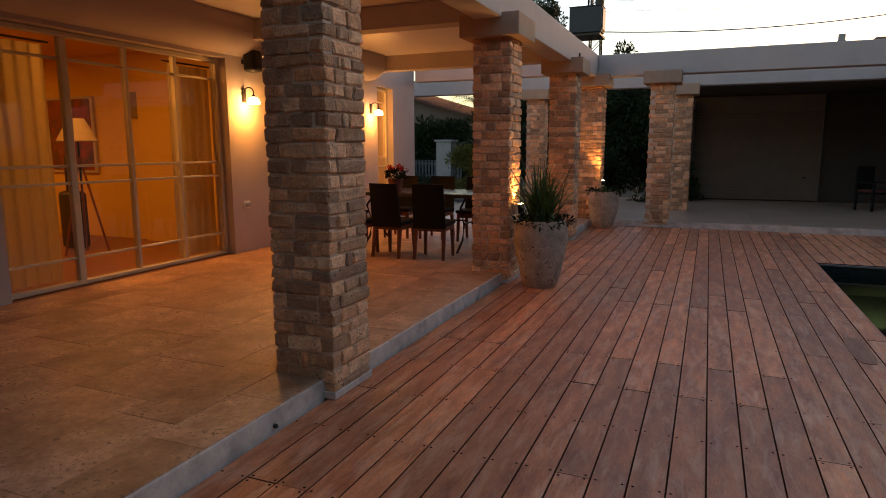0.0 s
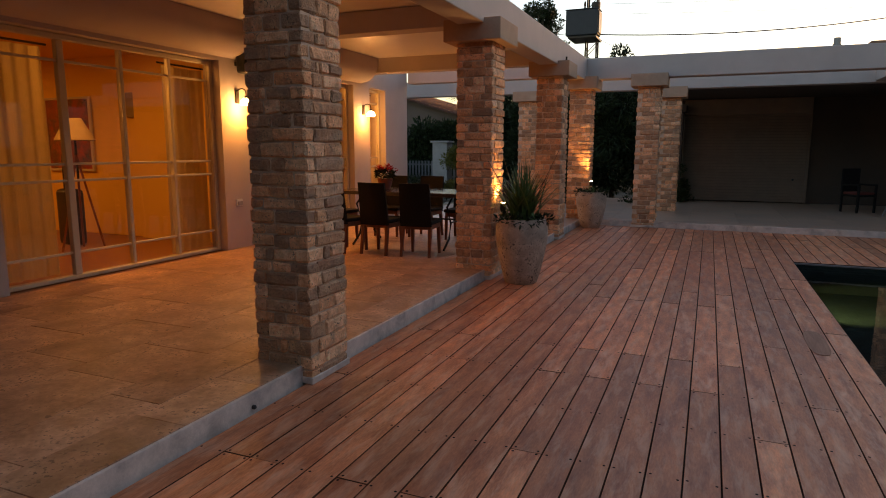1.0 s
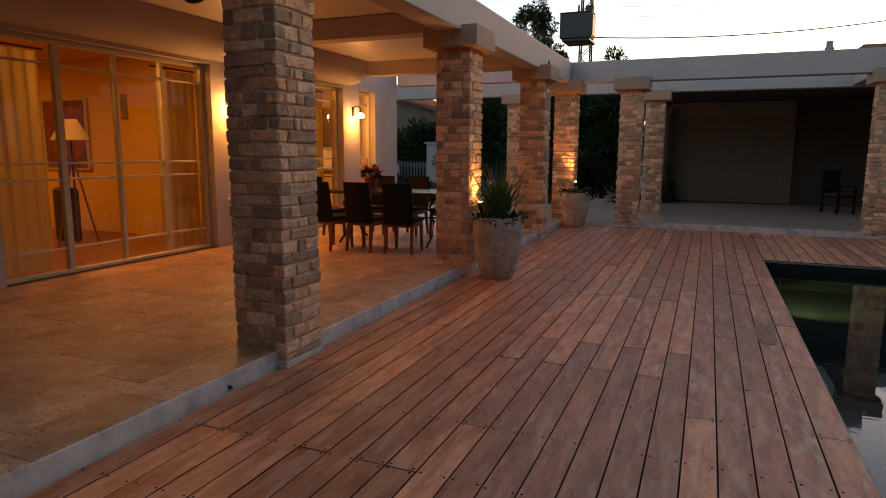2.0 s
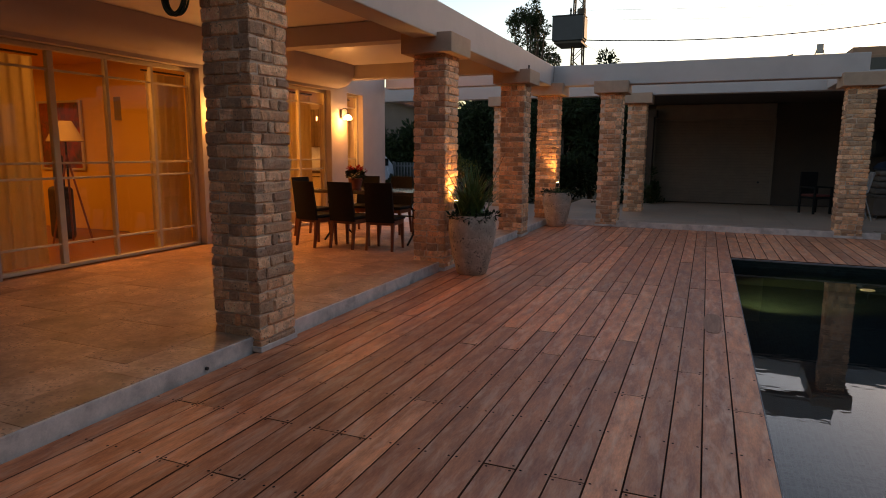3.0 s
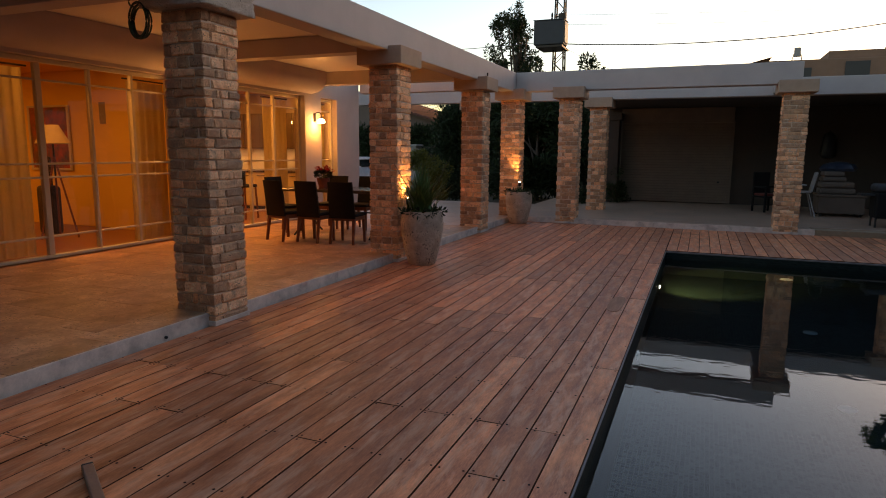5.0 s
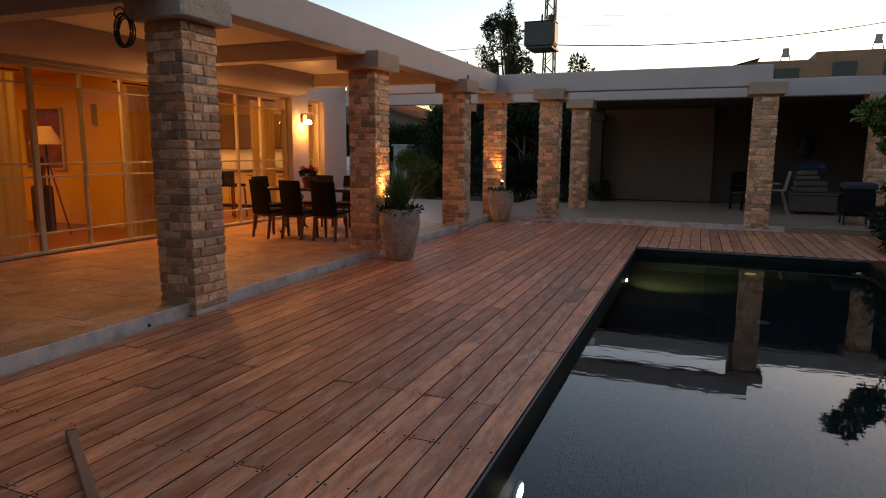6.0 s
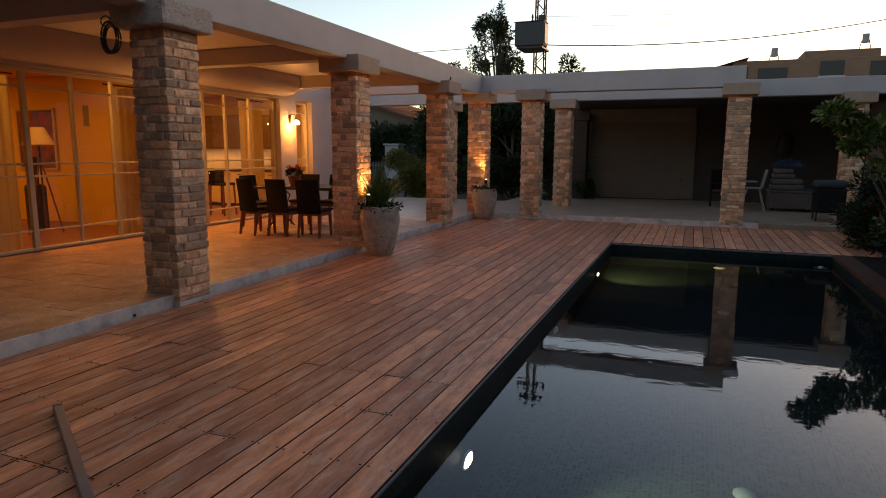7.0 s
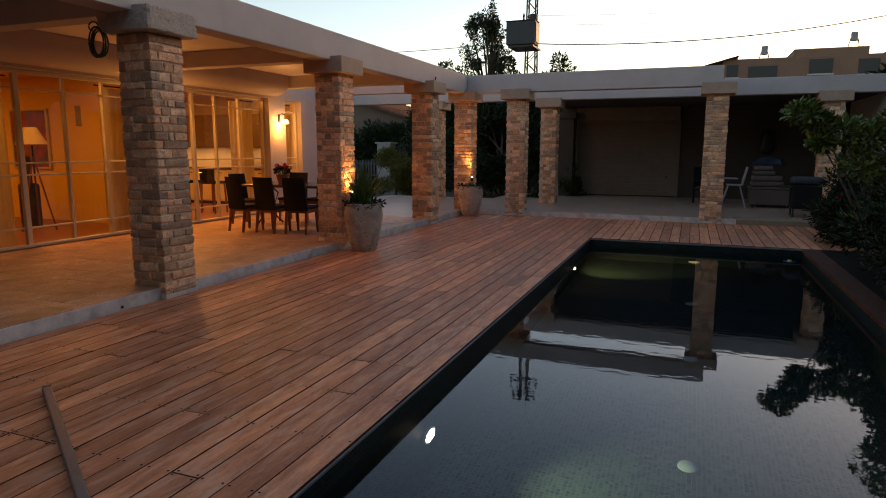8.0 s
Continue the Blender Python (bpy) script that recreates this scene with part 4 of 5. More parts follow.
part("tray", box(-0.30, 0.08, -0.20, 0.20, 0.72, 0.75, 0.012), WHITE_FAR, hc, "flat white tray")
hb_ = box(-0.02, 0.02, -0.18, 0.18, 0.0, 0.46, 0.015)
part("backrest", hb_, WHITE_FAR, hc).matrix_local = pose(0.18, 0, 0.58, 0, 12, 0)
for sx in (-1, 1):
    for sy in (-1, 1):
        part("leg", tube([(sx * 0.13, sy * 0.14, 0.57), (sx * 0.29, sy * 0.24, 0.0)], 0.013), WHITE_FAR, hc)
part("footrest", box(-0.27, -0.19, -0.15, 0.15, 0.30, 0.32, 0.006, 1), WHITE_FAR, hc)
REDCLOTH = surface("dull_red_cushion", (0.11, 0.018, 0.012), (0.17, 0.03, 0.02), 8, 0.9, 0.3, 90)
gc = thing("garden_chair", pose(3.42, 16.55, TZ, 0, 0, 35), "dark garden chair with a red seat cushion in the carport", "chair")
part("seat", box(-0.25, 0.25, -0.25, 0.25, 0.36, 0.40, 0.01), CHAIRDARK, gc)
part("cushion", box(-0.22, 0.22, -0.22, 0.22, 0.402, 0.46, 0.025, 3), REDCLOTH, gc, "red seat cushion", True)
part("backrest", box(-0.24, 0.24, 0.23, 0.27, 0.46, 0.98, 0.015), CHAIRDARK, gc)
for sx in (-0.23, 0.23):
    part("armrest", box(sx - 0.025, sx + 0.025, -0.24, 0.22, 0.60, 0.64, 0.01), CHAIRDARK, gc)
    for sy in (-0.22, 0.22):
        part("leg", box(sx - 0.02, sx + 0.02, sy - 0.02, sy + 0.02, 0.0, 0.60), CHAIRDARK, gc)
bq = thing("barbecue", pose(5.35, 13.75, 0.0), "covered black barbecue with a grey lid on the deck", "barbecue")
part("body", box(-0.28, 0.28, -0.25, 0.25, 0.30, 0.82, 0.04), CHAIRDARK, bq)
part("lid", box(-0.30, 0.30, -0.26, 0.26, 0.822, 0.98, 0.06, 3), surface("dark_grey_lid", (0.035, 0.036, 0.038), (0.055, 0.056, 0.06), 6, 0.7, 0.1, 50, spec=0.2), bq, "grey lid", True)
for sx in (-0.24, 0.24):
    for sy in (-0.2, 0.2):
        part("leg", tube([(sx, sy, 0.31), (sx, sy, 0.0)], 0.02), BLACK, bq)
part("shelf", box(-0.52, -0.29, -0.2, 0.2, 0.74, 0.78, 0.006, 1), BLACK, bq)
hg = thing("hanging_bag", pose(5.0, 18.7, 1.75), "dark bag hanging on the carport wall", "bag")
part("cloth", lathe([(0.10, -0.3), (0.17, -0.22), (0.19, 0.0), (0.16, 0.25), (0.10, 0.36), (0.04, 0.40)], 16, 0.3), BLACK, hg, "", True)
part("hook", tube([(0, 0.04, 0.45), (0, -0.02, 0.38)], 0.01), IRON, hg)


# ---- plants ----
def limb(pts, r0, r1):
    n = len(pts)
    return tube(pts, [r0 + (r1 - r0) * i / (n - 1) for i in range(n)], 8)


def tree(name, x, y, z, height, trunk_r, centres, n, leaf, mat, seed, label, category="tree", limbs=6, broad=0.34):
    t = thing(name, pose(x, y, z), label, category)
    r = random.Random(seed)
    parts = [limb([(0, 0, 0), (0.05 * height * r.uniform(-0.3, 0.3), 0, height * 0.35), (0, 0, height * 0.8)], trunk_r, trunk_r * 0.3)]
    for k in range(limbs):
        c, rad = centres[k % len(centres)]
        z0 = height * r.uniform(0.15, 0.5)
        parts.append(limb([(0, 0, z0), (c[0] * 0.5, c[1] * 0.5, (z0 + c[2]) / 2 + 0.05 * height), tuple(c)], trunk_r * 0.5, trunk_r * 0.12))
    part("trunk", merge(*parts), BARK, t, "brown trunk and limbs")
    leaves("crown", t, n, lobes(centres), leaf, mat, seed + 1, "", 0.8, broad)
    return t


def bush_lobes(seed, w, d, h, k, rad):
    r = random.Random(seed)
    out = []
    for _ in range(k):
        a, q = r.uniform(0, 2 * math.pi), r.random() ** 0.5
        zz = r.uniform(0.15, 1.0) * h * (1 - 0.35 * q)
        s = rad * r.uniform(0.6, 1.25)
        out.append(((w * q * math.cos(a), d * q * math.sin(a), zz), (s, s, s * 0.8)))
    return out


# planted bed along the pool
bed = structure("planting_bed", box(4.95, 6.39, -5.0, 9.9, -0.14, -0.01, 0.02, 1), SOIL, "dark soil bed along the pool wall", "soil")
LEAF_CITRUS = surface("citrus_leaf", (0.030, 0.052, 0.009), (0.14, 0.175, 0.030), 3, 0.45, 0.0, 30, island=True, vary=0.4, spec=0.35)
citrus = [((-1.00, -0.2, 2.12), (0.24, 0.28, 0.15)), ((-0.78, 0.0, 1.98), (0.22, 0.25, 0.14)), ((-0.42, 0.1, 1.86), (0.30, 0.3, 0.2)), ((-0.10, 0.0, 1.75), (0.28, 0.3, 0.2)), ((-0.72, -0.1, 1.66), (0.16, 0.2, 0.08)),
          ((0.25, 0.0, 1.95), (0.26, 0.3, 0.18)), ((0.62, 0.1, 1.70), (0.30, 0.35, 0.2)), ((-0.15, 0.0, 1.38), (0.34, 0.35, 0.24)), ((0.3, -0.2, 1.3), (0.45, 0.5, 0.4)), ((0.65, -0.3, 1.2), (0.5, 0.6, 0.5)),
          ((0.40, -0.5, 0.75), (0.5, 0.55, 0.45)), ((0.15, 0.2, 0.5), (0.42, 0.55, 0.38))]
tree("citrus_tree", 5.50, 9.1, -0.01, 1.6, 0.04, citrus, 5200, 0.10, LEAF_CITRUS, 31, "leafy green citrus tree beside the pool", "tree", 9, 0.5)
for k, (x, y, w, h, s) in enumerate(((5.75, 10.6, 0.5, 1.1, 41), (5.55, 7.2, 0.55, 2.0, 42), (5.6, 5.6, 0.6, 2.4, 43), (5.5, 4.0, 0.6, 2.7, 44), (5.5, 2.2, 0.65, 3.0, 45), (6.0, 11.9, 0.6, 1.6, 46))):
    sh = tree("shrub", x, y, -0.02, h * 0.7, 0.03, bush_lobes(s, w, w, h, 20, 0.38), 9000, 0.10, LEAF_DARK, s, "dense green shrub in the bed along the pool", "shrub", 5)
leaves("blossom", None, 40, lobes([((5.3, 10.0, 0.55), (0.35, 0.35, 0.2)), ((5.4, 9.6, 0.7), (0.3, 0.3, 0.2))]), 0.05, RED, 48)
tagged(bpy.data.objects["blossom"], "few small red blossoms among the shrubs", "flowers", "", "stuff")

# tall trees behind and beside the pool, most added unseen to block skylight
for k, (x, y, h) in enumerate(((9.6, -7.0, 8.0), (9.4, -3.2, 7.0), (9.8, 0.6, 6.4), (9.5, 4.2, 6.2), (9.9, 7.8, 6.0), (6.4, -9.6, 11.0), (2.6, -10.0, 11.0), (-1.2, -10.0, 10.5), (-5.0, -9.8, 10.0), (12.6, 20.0, 8.0), (11.6, 17.4, 7.5), (10.4, 11.0, 6.0), (10.6, 15.0, 6.0), (9.9, 20.4, 4.3), (11.6, 23.5, 6.5))):
    tree("boundary_tree", x, y, -0.16, h * 0.7, 0.16, bush_lobes(100 + k, 1.9, 1.9, h, 50, 1.1), 12000, 0.5, LEAF_DARK, 100 + k, "dense dark boundary tree, most of these added unseen to block skylight", "tree", 8)

# rear garden: hedge, trees, clipped shrub and stones
tree("golden_shrub", -6.75, 18.4, -0.1, 1.0, 0.05, bush_lobes(51, 0.62, 0.55, 1.9, 20, 0.30), 8000, 0.09, LEAF_GOLD, 52, "yellow-green feathery shrub in the rear garden", "shrub", 6)
tree("rear_shrub", -5.7, 18.9, -0.1, 0.5, 0.03, bush_lobes(53, 0.7, 0.5, 0.8, 12, 0.3), 3000, 0.10, LEAF_DARK, 53, "low dark green shrub in the rear garden", "shrub", 4)
tree("rear_shrub", -8.2, 18.6, -0.1, 0.6, 0.03, bush_lobes(54, 0.8, 0.5, 0.8, 12, 0.3), 3000, 0.10, LEAF_DARK, 54, "low dark green shrub behind the dining terrace", "shrub", 4)
tree("rear_shrub", -0.55, 18.2, -0.1, 0.6, 0.03, bush_lobes(55, 0.25, 0.4, 1.3, 10, 0.24), 1800, 0.09, LEAF_MID, 55, "green shrub beside the carport", "shrub", 4)
tree("rear_shrub", -1.4, 17.3, -0.1, 0.5, 0.03, bush_lobes(56, 0.4, 0.4, 0.7, 10, 0.26), 1800, 0.09, LEAF_DARK, 56, "dark shrub beside the carport", "shrub", 4)
for k, (x, y, h, w) in enumerate(((-3.6, 21.0, 5.0, 1.4), (-2.75, 21.8, 5.2, 1.1), (-5.2, 22.5, 4.2, 1.3), (-2.6, 31.5, 6.0, 1.7), (-7.6, 25.5, 3.6, 1.5), (-7.3, 23.6, 4.9, 0.8))):
    tree("garden_tree", x, y, -0.16, h * 0.7, 0.1, bush_lobes(60 + k, w, w, h, 40, 0.62), 17000, 0.18, LEAF_DARK, 60 + k, "dense dark garden tree behind the columns", "tree", 8)
hd = thing("hedge", pose(-13.5, 28.0, -0.16), "tall dark clipped hedge before the neighbouring house", "hedge")
rh = random.Random(70)
leaves("foliage", hd, 34000, lobes([((rh.uniform(-8, 10.5), rh.uniform(-0.4, 0.4), rh.uniform(0.3, 2.75)), (0.7, 0.5, 0.45)) for _ in range(160)]), 0.24, LEAF_DARK, 71)
part("stems", merge(*[tube([(x, 0, 0), (x + 0.1, 0, 2.2)], 0.04, 6) for x in (-7, -5, -3, -1, 1, 3, 5, 7, 9)]), BARK, hd)
ROCK = surface("garden_rock", (0.26, 0.22, 0.18), (0.40, 0.34, 0.28), 5, 0.9, 0.8, 40, vary=0.15)
for k in range(16):
    rk = bmesh.new()
    bmesh.ops.create_icosphere(rk, subdivisions=2, radius=1.0)
    for v in rk.verts:
        v.co *= 1 + 0.35 * noise.noise(v.co * 1.3 + Vector((k * 7, 0, 0)))
    sx = rng.uniform(0.12, 0.28)
    bmesh.ops.scale(rk, verts=rk.verts[:], vec=(sx, sx * 0.8, sx * 0.55))
    ob = part("garden_rock", rk, ROCK, None, "", True)
    ob.location = (-8.0 + 0.5 * k + rng.uniform(-0.15, 0.15), 16.75 + rng.uniform(-0.2, 0.5), -0.10)
    tagged(ob, "rough pale rock edging the rear garden bed", "rock", "garden rocks")

# gate post, fence, parked van
gp = thing("gate_post", pose(-10.2, 24.6, -0.16), "white plastered gate post with a flat top", "post")
part("shaft", box(-0.33, 0.33, -0.3, 0.3, 0.0, 1.95, 0.01), WHITE_FAR, gp)
part("coping", box(-0.40, 0.40, -0.37, 0.37, 1.952, 2.03, 0.01), WHITE_FAR, gp)
FENCE = surface("grey_fence_paint", (0.09, 0.088, 0.085), (0.13, 0.125, 0.12), 4, 0.7, 0.05, 50)
fe = thing("picket_fence", pose(-12.9, 26.6, -0.16), "low greyish picket fence beyond the garden", "fence")
for k in range(16):
    part("picket", box(k * 0.16, k * 0.16 + 0.09, -0.012, 0.012, 0.25, 1.15, 0.004, 1), FENCE, fe)
for z in (0.4, 0.95):
    part("rail", box(-0.05, 2.6, 0.014, 0.045, z, z + 0.07), FENCE, fe)
for a in (-0.1, 2.55):
    part("post", box(a, a + 0.08, -0.03, 0.05, 0.0, 1.2), FENCE, fe)


def car(m, label, paint):
    c = thing("car", m, label, "car")
    prof = [(-2.1, 0.35), (-2.15, 0.75), (-1.5, 0.92), (-0.85, 1.42), (1.2, 1.46), (1.95, 1.05), (2.12, 0.9), (2.1, 0.35)]
    bm = bmesh.new()
    sides = [[bm.verts.new((x, s * (0.82 if z < 1.0 else 0.66), z)) for x, z in prof] for s in (-1, 1)]
    n = len(prof)
    for i in range(n):
        bm.faces.new((sides[0][i], sides[0][(i + 1) % n], sides[1][(i + 1) % n], sides[1][i]))
    bm.faces.new(sides[0][::-1])
    bm.faces.new(sides[1])
    bmesh.ops.recalc_face_normals(bm, faces=bm.faces[:])
    bmesh.ops.bevel(bm, geom=bm.edges[:], offset=0.06, segments=2, affect="EDGES")
    part("body", bm, paint, c, "", True)
    dark = surface("dark_car_glass", (0.01, 0.012, 0.014), (0.015, 0.018, 0.02), 3, 0.1, 0.0, 20)
    for s in (-1, 1):
        part("side_window", box(-0.85, 1.1, s * 0.765 - 0.02, s * 0.765 + 0.02, 1.0, 1.34, 0.015), dark, c)
        for x in (-1.35, 1.35):
            w = part("wheel", lathe([(0.2, -0.1), (0.31, -0.1), (0.32, 0.0), (0.31, 0.1), (0.2, 0.1)], 24), BLACK, c)
            w.matrix_local = pose(x, s * 0.75, 0.32, 90, 0, 0)
    for x in (-2.13,):
        for s in (-0.55, 0.55):
            part("headlight", box(x - 0.01, x + 0.05, s - 0.16, s + 0.16, 0.66, 0.80, 0.02), WHITEP, c)
    return c


CARPAINT = surface("white_car_paint", (0.62, 0.64, 0.68), (0.68, 0.70, 0.74), 3, 0.25, 0.0, 20)
car(pose(-3.95, 26.5, 0.02, 0, 0, 4), "pale parked car with dark windows beyond the garden", CARPAINT)
car(pose(-13.4, 24.6, -0.16, 0, 0, 100), "white parked car behind the gate post", CARPAINT)


# ---- neighbouring houses ----
def pitched_house(m, w, d, wall_h, roof_h, label):
    h = thing("house", m, label, "house")
    NW = surface("neighbour_plaster", (0.12, 0.082, 0.066), (0.15, 0.105, 0.085), 1.5, 0.9, 0.1, 60)
    bm = bmesh.new()
    a = [bm.verts.new(p) for p in ((-w / 2, 0, 0), (w / 2, 0, 0), (w / 2, 0, wall_h), (0, 0, wall_h + roof_h), (-w / 2, 0, wall_h))]
    b = [bm.verts.new((v.co.x, d, v.co.z)) for v in a]
    bm.faces.new(a)
    bm.faces.new(b[::-1])
    for i in range(5):
        bm.faces.new((a[i], b[i], b[(i + 1) % 5], a[(i + 1) % 5]))
    part("wall", bm, NW, h)
    sl = math.hypot(w / 2 + 0.5, roof_h * (w / 2 + 0.5) / (w / 2))
    ang = math.atan2(roof_h, w / 2)
    for s in (-1, 1):
        n = 26
        roof = part("roof", box(min(0, s * w / 2), max(0, s * w / 2), 0.05, d - 0.05, wall_h - 0.05, wall_h), NW, h, "red tiled slope")
        for k in range(n):
            rb = bmesh.new()
            p = [(s * u * math.cos(ang), wall_h + roof_h - u * math.sin(ang)) for u in (sl * k / n, sl * (k + 1) / n + 0.03)]
            f = [rb.verts.new((p[0][0], yy, p[0][1] + 0.04)) for yy in (-0.6, d + 0.6)] + [rb.verts.new((p[1][0], yy, p[1][1] + 0.09)) for yy in (d + 0.6, -0.6)]
            g = [rb.verts.new((v_.co.x, v_.co.y, v_.co.z - 0.10)) for v_ in f]
            rb.faces.new(f)
            rb.faces.new(g[::-1])
            for i in range(4):
                rb.faces.new((f[i], g[i], g[(i + 1) % 4], f[(i + 1) % 4]))
            bmesh.ops.recalc_face_normals(rb, faces=rb.faces[:])
            part("tile_course", rb, ROOFTILE, roof)
    part("window", box(-0.6, 0.6, -0.05, 0.02, wall_h * 0.35, wall_h * 0.75, 0.01), BLACK, h)
    return h


pitched_house(pose(-18.0, 31.0, -0.16), 13.0, 8.0, 3.35, 1.95, "neighbouring house with a red tiled roof behind the hedge")


def flat_house(m, blocks, label, mat):
    h = thing("house", m, label, "house")
    for x0_, x1_, z1_, y0_, y1_ in blocks:
        part("wall", box(x0_, x1_, y0_, y1_, 0.0, z1_, 0.03, 1), mat, h)
    return h


NW2 = surface("ochre_plaster", (0.20, 0.105, 0.066), (0.25, 0.135, 0.088), 1.2, 0.9, 0.1, 40)
fh = flat_house(pose(0, 45.0, -0.16), ((4.55, 14.8, 7.6, 0.0, 8.0), (8.8, 13.0, 8.2, 1.0, 7.0), (14.9, 22.0, 8.4, 1.5, 9.0)), "flat-roofed ochre house beyond the carport roof", NW2)
for x0_, x1_, z0_, z1_ in ((4.8, 5.5, 6.45, 7.25), (6.1, 7.8, 6.35, 7.1), (9.6, 10.9, 6.5, 7.4), (12.3, 13.4, 6.4, 7.3)):
    wdw = part("window", box(x0_, x1_, -0.06, 0.02, z0_, z1_, 0.01, 1), BLACK, fh)
    part("sill", box(x0_ - 0.08, x1_ + 0.08, -0.12, 0.02, z0_ - 0.10, z0_ - 0.002), PLASTER, wdw)
lean_to = bmesh.new()
v = [lean_to.verts.new(p) for p in ((3.4, -0.4, 7.25), (5.5, -0.4, 7.80), (5.5, 5, 7.80), (3.4, 5, 7.25))]
lean_to.faces.new(v)
bmesh.ops.solidify(lean_to, geom=lean_to.faces[:], thickness=0.14)
part("roof", lean_to, ROOFTILE, fh, "sloping dark roof edge")
for x, z in ((7.1, 7.7), (12.2, 8.3)):
    sw = thing("solar_heater", pose(x, 46.5, z - 0.16), "pale solar water tank on the flat roof", "water heater", "roof water heaters")
    part("tank", tube([(0, 0, 0.30), (0, 0, 0.85)], 0.20, 16), WHITE_FAR, sw)
    for dx in (-0.2, 0.2):
        part("leg", tube([(dx, 0, 0.48), (dx * 1.6, 0, -0.1)], 0.03, 6), IRON, sw)

# transformer on its lattice mast
ms = thing("lattice_mast", pose(-5.75, 34.0, -0.16), "dark steel lattice mast carrying a power transformer", "mast")
for sx in (-0.30, 0.30):
    for sy in (-0.30, 0.30):
        part("leg", tube([(sx * 1.2, sy * 1.2, 0), (sx * 0.62, sy * 0.62, 13.5)], 0.045, 6), IRON, ms)
zz, kk = 0.5, 0
while zz < 13.0:
    f0, f1 = 0.36 - 0.175 * zz / 13.5, 0.36 - 0.175 * (zz + 0.55) / 13.5
    s = 1 if kk % 2 else -1
    for pa, pb in (((-s * f0, -f0, zz), (s * f1, -f1, zz + 0.55)), ((-s * f0, f0, zz), (s * f1, f1, zz + 0.55)), ((-f0, -s * f0, zz), (-f1, s * f1, zz + 0.55)), ((f0, -s * f0, zz), (f1, s * f1, zz + 0.55))):
        part("brace", tube([pa, pb], 0.022, 5), IRON, ms)
    zz += 0.55
    kk += 1
for z, w in ((12.15, 0.85), (12.95, 0.7)):
    part("crossarm", box(-w, w, -0.06, 0.06, z, z + 0.12, 0.01, 1), IRON, ms)
    for dx in (-w + 0.08, -w * 0.45, w * 0.45, w - 0.08):
        part("insulator", lathe([(0.05, z + 0.121), (0.09, z + 0.18), (0.05, z + 0.24), (0.09, z + 0.30), (0.04, z + 0.40)], 10), BLACK, ms).location = (dx, 0, 0)
trf = thing("transformer", pose(-6.02, 33.2, 7.05), "dark grey transformer box on the mast platform", "transformer")
part("tank", box(-0.85, 0.75, -0.5, 0.5, 0.15, 1.38, 0.04), surface("dark_grey_steel", (0.016, 0.018, 0.021), (0.028, 0.031, 0.035), 3, 0.6, 0.1, 40), trf)
part("platform", box(-0.7, 0.7, -0.6, 1.2, 0.0, 0.10), IRON, trf)
part("cover", box(-0.88, 0.78, -0.53, 0.53, 1.381, 1.42, 0.01, 1), BLACK, trf)
part("side_rib", box(0.751, 0.80, -0.42, 0.42, 0.25, 1.30, 0.01, 1), BLACK, trf)
for x in (-0.55, -0.2, 0.3):
    part("bushing", lathe([(0.05, 1.38), (0.07, 1.5), (0.04, 1.6), (0.06, 1.7), (0.03, 1.85)], 12), IRON, trf)
part("drum", tube([(0.55, 0, 1.75), (0.55, 0, 1.40)], 0.22, 14), IRON, trf)

# tall tree by the mast
rt = random.Random(80)
tall = [((0, 0, 9.7), (0.13, 0.13, 0.5)), ((0.05, 0, 9.1), (0.24, 0.24, 0.45))]
for k in range(84):
    zt = 4.2 + 5.0 * rt.random() ** 0.9
    reach = (0.25 + 0.60 * (9.7 - zt)) * rt.uniform(0.35, 1.0)
    a = rt.uniform(0, 2 * math.pi)
    sz = rt.uniform(0.15, 0.36)
    tall.append(((-0.55 + reach * math.cos(a), reach * math.sin(a), zt + 0.2 * reach), (sz, sz, sz * rt.uniform(0.9, 1.6))))
tree("tall_tree", -8.2, 34.5, -0.16, 9.4, 0.2, tall, 10500, 0.17, LEAF_DARK, 81, "tall dark tree beside the power mast", "tree", 40, 0.42)
tree("rear_tree", -4.5, 36.0, -0.16, 6.5, 0.16, [((0, 0, 6.6), (0.5, 0.5, 0.7)), ((0.4, 0, 5.8), (0.8, 0.8, 0.7)), ((-0.5, 0, 5.6), (0.8, 0.8, 0.7)), ((0.2, 0, 4.8), (1.2, 1.1, 0.8))], 1700, 0.22, LEAF_DARK, 83, "small dark tree behind the mast", "tree", 4)
pm = thing("palm_tree", pose(-12.2, 34.0, -0.16), "palm tree with drooping fronds behind the neighbouring roof", "tree")
part("trunk", tube([(0, 0, 0), (0.1, 0, 2.5), (0, 0, 4.3)], [0.2, 0.16, 0.14], 10), BARK, pm)
fv, ff = [], []
rp = random.Random(90)
for k in range(26):
    a = k * 2.4
    el = rp.uniform(0.1, 1.1)
    for i in range(12):
        t = i / 11
        c = Vector((math.cos(a) * 1.5 * t, math.sin(a) * 1.5 * t, 4.3 + math.sin(el) * 1.3 * t - 0.9 * t * t))
        for s in (-1, 1):
            d = Vector((-math.sin(a) * s, math.cos(a) * s, -0.5)) * 0.32 * (1 - 0.6 * t)
            n0 = len(fv)
            fv += [tuple(c), tuple(c + d + Vector((math.cos(a), math.sin(a), 0)) * 0.12), tuple(c + Vector((math.cos(a), math.sin(a), 0)) * 0.06)]
            ff.append((n0, n0 + 1, n0 + 2))
pme = bpy.data.meshes.new("fronds")
pme.from_pydata(fv, [], ff)
pme.materials.append(LEAF_DARK)
new("fronds", pme).parent = pm


